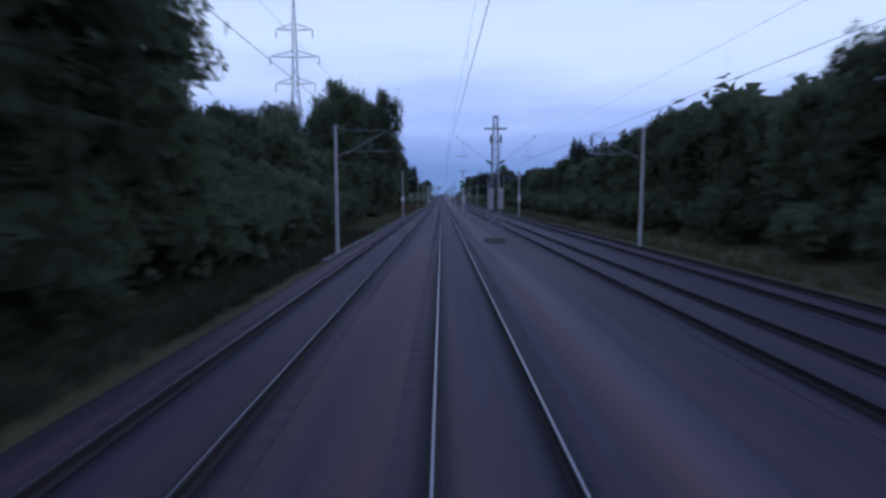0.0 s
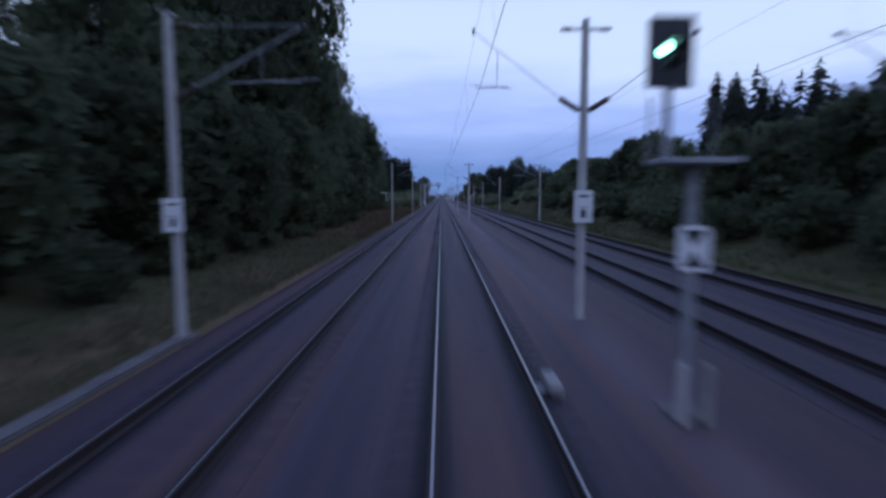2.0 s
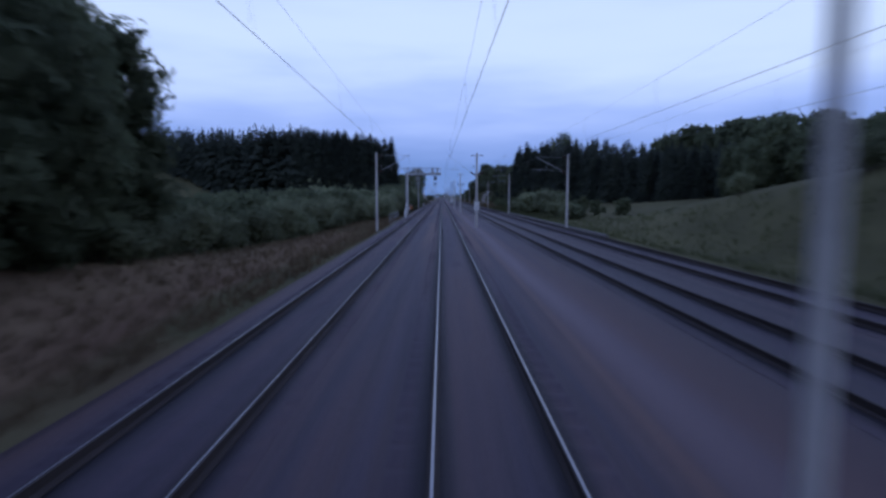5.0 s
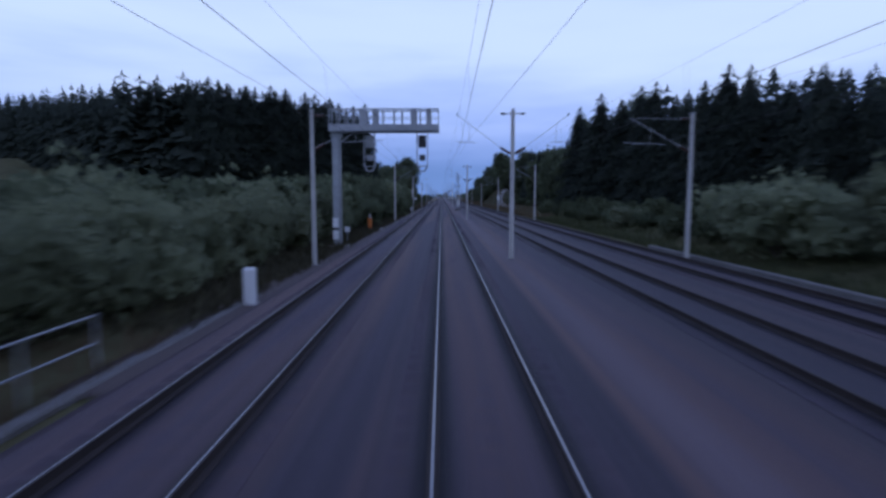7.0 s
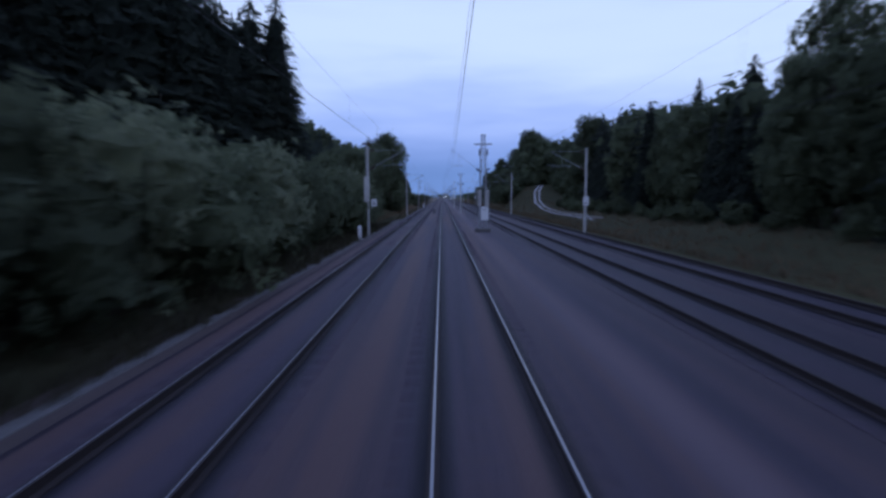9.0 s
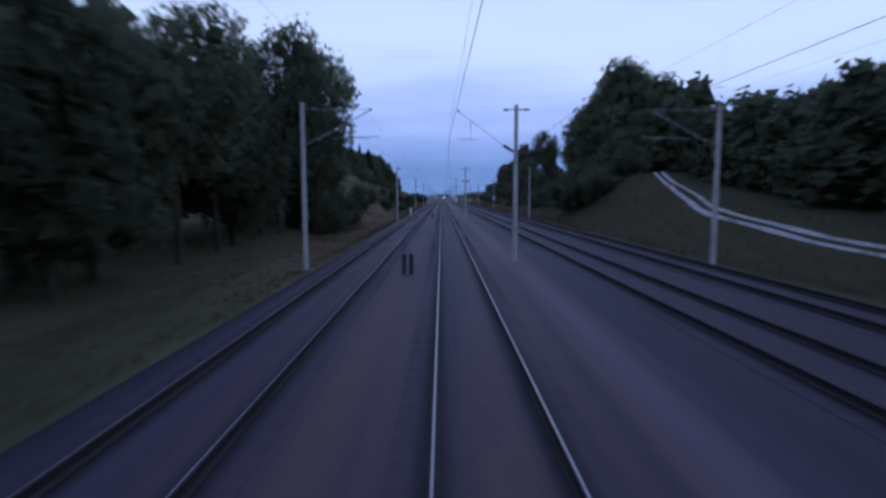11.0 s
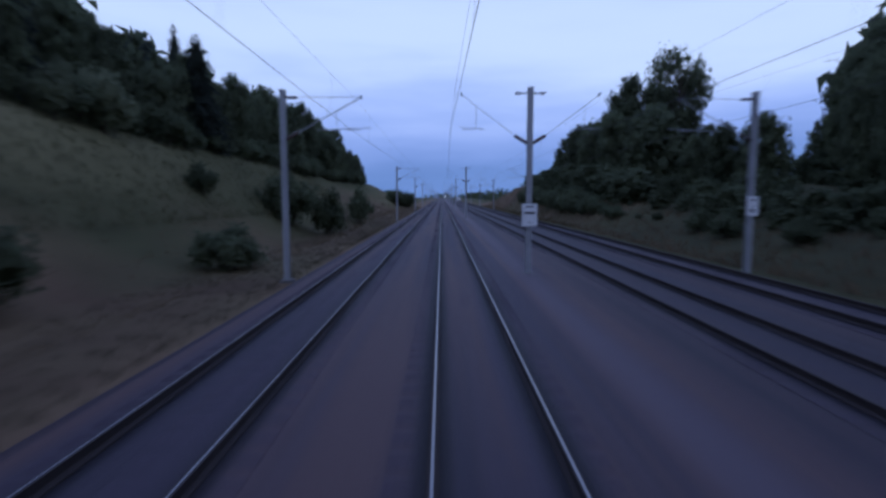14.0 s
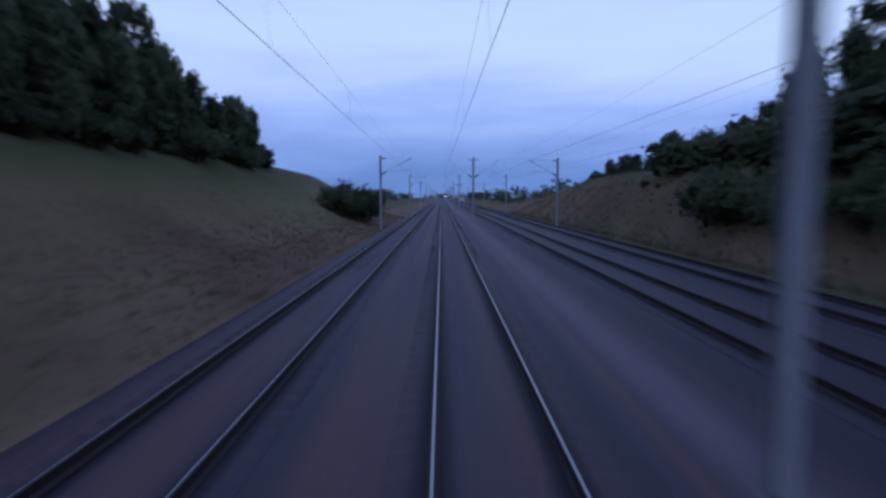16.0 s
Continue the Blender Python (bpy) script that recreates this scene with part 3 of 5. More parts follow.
def plate_sign(x, y, z, w, h, label, bars, post=0.0):
    """A white enamel plate on a mast, with its unreadable writing as bars; a frame and clamp bands behind."""
    s = thing("mast_sign", x, y, z, label, "sign", "mast signs")
    part("plate", box(bmesh.new(), -w / 2, w / 2, -0.012, 0.012, -h / 2, h / 2, 0.004), WHITE, s)
    for bz, bw, bh in bars:
        part("writing_bar", box(bmesh.new(), -bw / 2, bw / 2, -0.018, -0.012, bz - bh / 2, bz + bh / 2), BLACK, s)
    for bz in (-h * 0.3, h * 0.3):
        part("clamp_band", box(bmesh.new(), -0.16, 0.16, 0.012, 0.032, bz - 0.025, bz + 0.025, 0.004), GALV, s)
    return s


KM_BARS = ((0.26, 0.22, 0.05), (-0.02, 0.24, 0.02), (-0.18, 0.12, 0.2))
for x, row, j, z in ((LEFT_X, LEFT_S, 2, 2.4), (MID_X, MID_S, 2, 2.6), (RIGHT_X, RIGHT_S, 2, 2.5), (MID_X, MID_S, 5, 1.9), (RIGHT_X, RIGHT_S, 8, 2.45), (RIGHT_X, RIGHT_S, 11, 2.45)):
    plate_sign(x, SPEED * row[j] - 0.19, z, 0.48, 0.82, "white enamel sign with black writing on a mast", KM_BARS)
plate_sign(MID_X, SPEED * MID_S[11] - 0.2, 2.1, 0.62, 0.92, "large white enamel sign with a black figure on a mast", ((0.34, 0.34, 0.05), (0.08, 0.46, 0.08), (-0.3, 0.2, 0.03)))
plate_sign(MID_X + 0.22, SPEED * MID_S[8] - 0.66, 1.35, 0.66, 1.2, "tall white board on the lattice mast", ((0.35, 0.3, 0.05),))
plate_sign(LEFT_X + 0.55, SPEED * LEFT_S[8] - 0.2, 2.3, 0.46, 0.62, "white square sign beside a mast", ((0.1, 0.2, 0.05), (-0.1, 0.2, 0.12)))


def switch_cabinet(y):
    """Grey operating box and rod on a left mast."""
    s = thing("switch_box", LEFT_X - 0.05, y - 0.34, 0, "tall grey steel switchgear box on a mast", "switch box")
    part("box", box(bmesh.new(), -0.22, 0.22, -0.16, 0.14, 2.4, 4.6, 0.02), POLE, s)
    part("drive_rod", tube(bmesh.new(), (-0.05, -0.02, 4.6), (-0.05, -0.02, 7.3), 0.025, None, 6), GALV, s)
    part("isolator", box(bmesh.new(), -0.35, 0.35, -0.06, 0.06, 7.3, 7.5, 0.03), PORCELAIN, s)
    return s


switch_cabinet(SPEED * LEFT_S[8])


# light signal on its offset post, beside the middle masts
def light_signal():
    s = thing("light_signal", 2.9, chain(103.9), -0.3, "colour-light signal showing green on a grey steel post", "railway signal")
    part("footing", box(bmesh.new(), -0.3, 0.3, -0.3, 0.3, -0.4, 0.03, 0.03), DAMP, s)
    part("post", tube(bmesh.new(), (0, 0, 0), (0, 0, 3.65), 0.10, 0.085, 12), GALV, s)
    part("platform", box(bmesh.new(), -0.55, 0.5, -0.4, 0.4, 3.6, 3.68, 0.01), GALV, s)
    for x in (-0.5, 0.45):
        part("handrail", tube(bmesh.new(), (x, 0.38, 3.68), (x, 0.38, 4.6), 0.018, None, 6), GALV, s)
    part("upper_post", tube(bmesh.new(), (-0.4, 0, 3.68), (-0.4, 0, 5.5), 0.06, None, 10), GALV, s)
    head = part("signal_screen", box(bmesh.new(), -0.70, -0.08, -0.06, 0.02, 4.66, 5.62, 0.02), DARK_STEEL, s, "dark backing screen")
    part("lamp_housing", box(bmesh.new(), -0.62, -0.16, 0.02, 0.26, 4.75, 5.5, 0.03), DARK_STEEL, head)
    part("lamp", tube(bmesh.new(), (-0.49, -0.075, 5.17), (-0.49, -0.06, 5.17), 0.075, None, 16), GREEN_LAMP, head, "lit green lamp")
    for x, z in ((-0.27, 5.17), (-0.38, 4.95)):
        part("dark_lamp", tube(bmesh.new(), (x, -0.075, z), (x, -0.06, z), 0.07, None, 14), BLACK, head)
    hood = bmesh.new()
    for x, z in ((-0.49, 5.17), (-0.27, 5.17), (-0.38, 4.95)):
        for k in range(9):
            a, b = radians(20 * k), radians(20 * k + 20)
            p = [(x + 0.1 * math.cos(q), yy, z + 0.1 * math.sin(q)) for q in (a, b) for yy in (-0.06, -0.24)]
            hood.faces.new([hood.verts.new(p[i]) for i in (0, 1, 3, 2)])
    part("lamp_hood", hood, DARK_STEEL, head)
    board = bmesh.new()
    w, h, c = 0.23, 0.33, 0.07
    ring = [(-w + c, -h), (w - c, -h), (w, -h + c), (w, h - c), (w - c, h), (-w + c, h), (-w, h - c), (-w, -h + c)]
    f = board.faces.new([board.verts.new((x, -0.14, 2.42 + z)) for x, z in ring])
    bmesh.ops.recalc_face_normals(board, faces=[f])
    r = bmesh.ops.extrude_face_region(board, geom=[f])
    bmesh.ops.translate(board, vec=(0, 0.025, 0), verts=[v for v in r["geom"] if isinstance(v, bmesh.types.BMVert)])
    b = part("distant_signal_board", board, WHITE, s, "white board with two black triangles")
    for up in (-1, 1):
        tri = bmesh.new()
        tri.faces.new([tri.verts.new(p) for p in ((-0.15, -0.146, 2.42 + up * 0.26), (0.15, -0.146, 2.42 + up * 0.26), (0, -0.146, 2.42 + up * 0.03))])
        part("black_triangle", tri, BLACK, b)
    part("connection_box", box(bmesh.new(), -0.28, -0.16, -0.5, -0.38, 0, 0.85, 0.02), POLE, s)
    part("connection_box", box(bmesh.new(), 0.06, 0.18, -0.5, -0.38, 0, 0.85, 0.02), CONCRETE, s)
    return s


light_signal()
mag = thing("track_magnet", 1.08, chain(104.6), -0.2, "pale grey train-control magnet beside the rail", "track magnet")
part("housing", box(bmesh.new(), -0.11, 0.11, -0.38, 0.38, 0.05, 0.22, 0.03), CONCRETE, mag)
part("bracket", box(bmesh.new(), -0.26, -0.1, -0.12, 0.12, -0.02, 0.06, 0.01), GALV, mag)


def lineside_post(x, c, w, h, mat, label, cap=None, name="marker_post", category="marker post"):
    y = chain(c)
    z = max(land(x, y), -0.72)
    p = thing(name, x, y, z, label, category)
    part("post", box(bmesh.new(), -w / 2, w / 2, -w * 0.4, w * 0.4, -0.2, h, 0.035), mat, p)
    if cap:
        part("cap", box(bmesh.new(), -w * 0.33, w * 0.33, -w * 0.3, w * 0.3, h, h + 0.42, 0.02), cap, p)
    part("base", box(bmesh.new(), -w * 0.7, w * 0.7, -w * 0.6, w * 0.6, -0.3, 0.04, 0.02), CONCRETE, p)
    return p


lineside_post(-6.95, 350, 0.36, 1.25, WHITE, "white-painted concrete marker post on the verge")
lineside_post(-6.75, 643.7, 0.32, 1.35, WHITE, "white-painted concrete marker post below the bank")
lineside_post(-7.35, 475, 0.28, 1.2, WHITE, "white-painted marker post beside the thicket")
lineside_post(-8.15, 397.4, 0.38, 1.3, ORANGE, "orange lineside cabinet with a grey cap", CONCRETE, "lineside_cabinet", "lineside cabinet")
slab = thing("concrete_slab", -7.5, chain(399.6), -0.72, "pale concrete slab beside the orange cabinet", "slab")
part("slab", box(bmesh.new(), -0.5, 0.5, -1.2, 1.2, 0, 0.16, 0.03), CONCRETE, slab)
sm = thing("small_marker", -7.75, chain(378), -0.7, "small white box marker on a thin post", "marker post")
part("post", tube(bmesh.new(), (0, 0, -0.1), (0, 0, 0.95), 0.045, None, 8), GALV, sm)
part("head", box(bmesh.new(), -0.18, 0.18, -0.1, 0.1, 0.9, 1.28, 0.02), WHITE, sm)
for c, dx in ((539.5, -0.14), (539.5, 0.14), (609.4, 0.0)):
    b = thing("low_trackside_board", -2.0 + dx, chain(c), -0.26, "low dark board standing between the tracks", "trackside board")
    part("board", box(bmesh.new(), -0.09, 0.09, -0.03, 0.03, 0.05, 0.85, 0.01), DARK_STEEL, b)
    part("foot", box(bmesh.new(), -0.12, 0.12, -0.12, 0.12, -0.1, 0.06, 0.01), DARK_STEEL, b)


# signal gantry reaching over the left track
def signal_gantry():
    g = thing("signal_gantry", 0, chain(375), 0, "grey steel cantilever signal gantry with two hanging cages", "signal gantry")
    part("footing", box(bmesh.new(), -8.5, -7.2, -0.7, 0.7, -1.2, -0.52, 0.05), CONCRETE, g)
    post = part("post", box(bmesh.new(), -8.24, -7.74, -0.27, 0.27, -0.55, 7.36, 0.03), GALV, g)
    for z0, z1, mat in ((-0.15, 0.5, WHITE), (0.5, 0.68, BLACK), (0.68, 1.35, WHITE)):
        part("warning_plate", box(bmesh.new(), -8.27, -7.86, -0.315, -0.272, z0, z1, 0.01), mat, post)
    part("cable_duct", box(bmesh.new(), -7.72, -7.64, -0.2, 0.0, -0.5, 7.2, 0.01), GALV, post)
    part("collar", box(bmesh.new(), -8.36, -7.6, -0.36, 0.36, 6.98, 7.12, 0.02), GALV, g)
    part("corner_brace", tube(bmesh.new(), (-7.7, 0, 6.6), (-6.6, 0, 7.4), 0.06, None, 6), GALV, g)
    for y in (-0.5, 0.5):
        part("lower_chord", box(bmesh.new(), -8.4, -0.83, y - 0.09, y + 0.09, 7.35, 7.78, 0.015), GALV, g)
        part("chord_flange", box(bmesh.new(), -8.42, -0.81, y - 0.13, y + 0.13, 7.30, 7.35, 0.01), GALV, g)
        part("upper_rail", box(bmesh.new(), -8.4, -0.83, y - 0.04, y + 0.04, 8.76, 8.85, 0.01), GALV, g)
        part("middle_rail", tube(bmesh.new(), (-8.4, y, 8.25), (-0.83, y, 8.25), 0.018, None, 6), GALV, g)
        for x in (-8.36, -7.83, -7.28, -6.75, -4.70, -3.94, -3.38, -2.13, -0.87):
            part("upright", box(bmesh.new(), x - 0.03, x + 0.03, y - 0.03, y + 0.03, 7.78, 8.76), GALV, g)
    for x0, x1 in ((-6.31, -5.85), (-5.40, -5.05), (-2.78, -2.36), (-1.71, -1.36)):
        part("cage_plate", box(bmesh.new(), x0, x1, -0.46, -0.44, 7.72, 8.76, 0.004), GALV, g)
        part("cage_plate", box(bmesh.new(), x0, x1, 0.44, 0.46, 7.72, 8.76, 0.004), GALV, g)
    for k in range(10):
        x = -8.35 + k * 0.745
        part("floor_bearer", box(bmesh.new(), x - 0.04, x + 0.04, -0.5, 0.5, 7.48, 7.58), GALV, g)
    part("walkway", box(bmesh.new(), -8.3, -0.9, -0.42, 0.42, 7.6, 7.66), GALV, g)
    for x, near in ((-2.0, True), (-5.68, False)):
        cage = part("cage", bmesh.new(), GALV, g)
        bm = bmesh.new()
        for sx in (-0.36, 0.36):
            for sy in (-0.3, 0.3):
                tube(bm, (x + sx, sy, 4.95), (x + sx, sy, 7.36), 0.028, None, 5)
                tube(bm, (x + sx, sy, 4.95), (x + sx * 0.5, sy, 4.62), 0.028, None, 5)
            for z in (4.95, 5.5, 6.1, 6.7):
                tube(bm, (x + sx, -0.3, z), (x + sx, 0.3, z), 0.02, None, 4)
        for sy in (-0.3, 0.3):
            for z in (4.95,) + (() if near else (5.6,)):
                tube(bm, (x - 0.36, sy, z), (x + 0.36, sy, z), 0.024, None, 4)
            tube(bm, (x - 0.18, sy, 4.62), (x + 0.18, sy, 4.62), 0.03, None, 4)
        bm.to_mesh(cage.data)
        bm.free()
        sy = 0.12
        for z0, z1, w in ((6.25, 7.1, 0.27), (5.35, 5.75, 0.2)):
            h = part("signal_head", box(bmesh.new(), x - w, x + w, sy - 0.06, sy + 0.16, z0, z1, 0.02), DARK_STEEL if near else GALV, g)
            if near:
                for dx in (-0.1, 0.1):
                    part("lens", tube(bmesh.new(), (x + dx, sy - 0.075, (z0 + z1) / 2), (x + dx, sy - 0.06, (z0 + z1) / 2), 0.07, None, 12), BLACK, h)
    return g


signal_gantry()


# bridge edge: kerb and railing
br = thing("bridge_railing", -7.6, 0, 0, "grey steel two-bar railing along the bridge edge", "railing")
ya, yb = chain(322.7), chain(341.6)
for z in (-0.08, 0.48):
    part("bar", tube(bmesh.new(), (0, ya, z), (0, yb, z), 0.024, None, 6), GALV, br)
post = None
n_posts = int((yb - ya) / 1.9)
for k in range(n_posts + 1):
    y = ya + (yb - ya) * k / n_posts
    if post is None:
        post = part("post", tube(bmesh.new(), (0, 0, -0.7), (0, 0, 0.5), 0.028, None, 6), GALV, br)
        post.location = (0, y, 0)
    else:
        q = new("post", post.data)
        q.parent, q.location = br, (0, y, 0)
kerb = tagged(part("bridge_kerb", box(bmesh.new(), -7.42, -7.08, chain(319), chain(352), -0.95, -0.62, 0.04), DAMP), "pale concrete kerb along the bridge edge", "kerb", kind="structure")
kerb = tagged(part("bridge_kerb", box(bmesh.new(), 13.05, 13.3, chain(290), chain(372), -0.9, -0.34, 0.04), DAMP), "pale concrete kerb along the bridge edge", "kerb", kind="structure")

# trodden gravel path along the foot of the ballast, with a ragged grassy edge
cess_v, cess_f = [], []
for k in range(150):
    y = chain(340) + k * 1.02
    edge = 0.28 * noise.noise((1.0, y * 0.13, 6)) + 0.14 * noise.noise((2.0, y * 0.7, 6))
    fade = ease(0, 8, k) * (1 - ease(138, 149, k))
    for x, z in ((-6.55, -0.70), (-7.1, -0.655), (-7.7, -0.66), (-7.0 - (1.05 + edge) * fade, -0.75)):
        cess_v.append((x, y, z + 0.02 * noise.noise((x, y * 0.4, 1))))
for k in range(149):
    for d in range(3):
        cess_f.append((4 * k + d, 4 * k + d + 1, 4 * k + d + 5, 4 * k + d + 4))
cess = tagged(raw("gravel_path", cess_v, cess_f, GRAVEL), "trodden brown gravel path beside the ballast", "path", kind="structure")
for p in cess.data.polygons:
    p.use_smooth = True

# cable trough on the left shoulder: concrete lids laid end to end
for c0, c1 in ((36, 112), (404, 520)):
    tr = thing("cable_trough", -7.2, chain(c0), -0.74, "pale concrete cable trough with loose lids along the shoulder", "cable trough")
    n_l = int((c1 - c0) * UNIT)
    part("channel", box(bmesh.new(), -0.2, 0.2, 0, n_l, -0.1, 0.05, 0.01), DAMP, tr)
    lid = part("lid", box(bmesh.new(), -0.18, 0.18, 0.01, 0.985, 0.05, 0.10, 0.012), DAMP, tr)
    for k in range(1, n_l):
        q = new("lid", lid.data)
        q.parent, q.matrix_basis = tr, pose(random.uniform(-.01, .01), k, random.uniform(-.006, .008), 0, 0, random.uniform(-0.6, 0.6))


# power pylon beyond the wood
def pylon(x, c):
    p = thing("power_pylon", x, chain(c), land(x, chain(c)), "tall grey lattice power pylon beyond the trees", "power pylon")
    for sx in (-1, 1):
        for sy in (-1, 1):
            part("leg", tube(bmesh.new(), (sx * 4.2, sy * 4.2, -0.5), (sx * 0.9, sy * 0.9, 34), 0.17, 0.12, 4), GALV, p)
            part("upper_leg", tube(bmesh.new(), (sx * 0.9, sy * 0.9, 34), (sx * 0.3, sy * 0.3, 60), 0.12, 0.07, 4), GALV, p)
    part("bracing", lattice_bars(bmesh.new(), 4.2, 0.9, 0, 34, 9, 0.1, 0.07), GALV, p)
    part("upper_bracing", lattice_bars(bmesh.new(), 0.9, 0.3, 34, 60, 13, 0.1, 0.05), GALV, p)
    for z, r in ((36, 6.0), (44, 7.5), (52, 5.5)):
        for s in (-1, 1):
            tip = (s * r, 0, z + 0.3)
            a = part("crossarm", tube(bmesh.new(), (s * 0.6, -0.7, z), tip, 0.08, None, 4), GALV, p)
            for foot, thick in (((s * 0.6, 0.7, z), 0.08), ((s * 0.5, -0.56, z + 2.0), 0.07), ((s * 0.5, 0.56, z + 2.0), 0.07)):
                part("chord", tube(bmesh.new(), foot, tip, thick, None, 4), GALV, a)
            for k in range(1, 5):
                part("brace", tube(bmesh.new(), (s * r * k / 5, 0.3, z), (s * r * (k + 0.5) / 5, 0.2, z + 2.0 * (1 - k / 5)), 0.04, None, 4), GALV, a)
            part("insulator_string", tube(bmesh.new(), (s * r, 0, z + 0.2), (s * r, 0, z - 2.4), 0.12, None, 6), PORCELAIN, a)
    part("peak", tube(bmesh.new(), (0, 0, 59.5), (0, 0, 63), 0.3, 0.05, 6), GALV, p)
    return p


pylon(-45.4, 206)

# pale gravel track climbing beside the line
path = [(18.2, 500, 0), (18.6, 540, 0), (19.3, 552, 0), (20.3, 566, 0), (22.3, 580, 0), (25.0, 592, 0), (29.0, 604, 0), (36, 616, 0)]
farm_track = thing("farm_track", 0, 0, 0, "two pale gravel wheel ruts of a farm track climbing the bank", "farm track", "", "structure")
for rut in (-0.42, 0.42):
    v, f = [], []
    for k in range(57):
        u = k / 8
        i = min(6, int(u))
        q = u - i
        x = path[i][0] * (1 - q) + path[i + 1][0] * q + 0.12 * noise.noise((u * 1.7, rut, 0))
        y = chain(path[i][1] * (1 - q) + path[i + 1][1] * q)
        w = 0.22 + 0.08 * noise.noise((u * 2.3, rut, 4))
        for d, up in ((-w, 0.03), (0.0, 0.09), (w, 0.03)):
            px, py = x + rut + d, y - 0.25 * (rut + d)
            v.append((px, py, land(px, py) + up))
    for k in range(56):
        for d in range(2):
            f.append((3 * k + d, 3 * k + d + 1, 3 * k + d + 4, 3 * k + d + 3))
    raw("wheel_rut", v, f, ROAD, farm_track)


# white plates on a post at the wood's edge
wp = thing("plate_post", -9.85, chain(205), land(-9.85, chain(205)), "thin post with small white plates at the wood's edge", "sign post")
wz = 3.5 - wp.location.z
part("post", tube(bmesh.new(), (0, 0, -0.3), (0, 0, wz), 0.04, None, 8), DARK_STEEL, wp)
part("top_plate", box(bmesh.new(), -0.95, 0.12, -0.02, 0.02, wz - 0.1, wz + 0.06, 0.01), WHITE, wp)
for dz in (0.28, 0.75, 1.2):
    part("plate", box(bmesh.new(), -0.12, 0.12, -0.07, -0.045, wz - dz - 0.1, wz - dz + 0.08, 0.008), WHITE, wp)

# ---- trees ----
def crown_sprays(blobs, leaves, size, rng, droop=0.0):
    """Leaf sprays scattered through the shells of several lobes; uneven outline with gaps."""
    v, f = [], []
    weights = [b[3] * b[3] for b in blobs]
    for _ in range(leaves):
        bx, by, bz, br, bh = rng.choices(blobs, weights)[0]
        u = Vector((rng.gauss(0, 1), rng.gauss(0, 1), rng.gauss(0, 1))).normalized()
        rad = br * (0.55 + 0.6 * rng.random() ** 0.7)
        c = Vector((bx + u.x * rad, by + u.y * rad, bz + u.z * rad * bh))
        s = size * (0.6 + 0.8 * rng.random())
        if rng.random() < 0.18:
            # loose twigs standing out of the crown
            c = Vector((bx, by, bz)) + (c - Vector((bx, by, bz))).normalized() * br * (1.1 + 0.4 * rng.random())
            s *= 0.65
        t = Vector((rng.gauss(0, 1), rng.gauss(0, 1), rng.gauss(0, 0.6) - droop)).normalized()
        n = (u + Vector((rng.gauss(0, .5), rng.gauss(0, .5), rng.gauss(0, .5)))).normalized()
        w = t.cross(n).normalized() * s * 0.5
        t = t * s
        k = len(v)
        v += [tuple(c - t * .5 + w), tuple(c - t * .5 - w), tuple(c + t * .6)]
        f.append((k, k + 1, k + 2))
    return v, f


def lump(v, f, x, y, z, r, h, rng, rings=4, around=8, rough=0.16):
    """The dense inside of one bough: an uneven, bumpy ball of foliage."""
    k = len(v)
    for i in range(1, rings):
        th = math.pi * i / rings
        for j in range(around):
            a = 2 * math.pi * (j + 0.5 * (i % 2)) / around
            q = r * (1 + rng.gauss(0, rough))
            v.append((x + q * math.sin(th) * math.cos(a), y + q * math.sin(th) * math.sin(a), z + q * h * math.cos(th)))
    top = len(v)
    v += [(x, y, z + r * h * (1 + rng.gauss(0, rough))), (x, y, z - r * h)]
    for j in range(around):
        n = (j + 1) % around
        f.append((top, k + j, k + n))
        e = k + (rings - 2) * around
        f.append((top + 1, e + n, e + j))
        for i in range(rings - 2):
            a, b = k + i * around, k + (i + 1) * around
            f += [(a + j, b + j, a + n), (a + n, b + j, b + n)]


def filled(blobs, leaves, size, rng, rings=3, around=7, inner=0.66):
    """Leaf sprays round dense inner lumps."""
    v, f = crown_sprays(blobs, leaves, size, rng, 0.25)
    n = len(f)
    for bx, by, bz, br, bh in blobs:
        lump(v, f, bx, by, bz, br * inner, bh, rng, rings, around)
    return v, f, n


def foliage(name, v, f, sprays, mat, parent):
    """A crown: its first faces are open sprays, the rest the dense inside."""
    ob = raw(name, v, f, mat, parent)
    ob.data.materials.append(SPRAY[mat])
    ob.data.polygons.foreach_set("material_index", [1] * sprays + [0] * (len(f) - sprays))
    return ob


def limbs(bm, height, radius, lobes, rng):
    tube(bm, (0, 0, -0.5), (0.02 * height, 0, height * 0.45), radius, radius * 0.6, 8)
    tube(bm, (0.02 * height, 0, height * 0.44), (0, 0.02 * height, height * 0.85), radius * 0.6, radius * 0.15, 7)
    for bx, by, bz, br, bh in lobes[:7]:
        z = height * (0.3 + 0.3 * rng.random())
        tube(bm, (0.02 * height, 0, z), (bx * 0.8, by * 0.8, max(z + 0.3, bz)), radius * 0.35, radius * 0.08, 5)


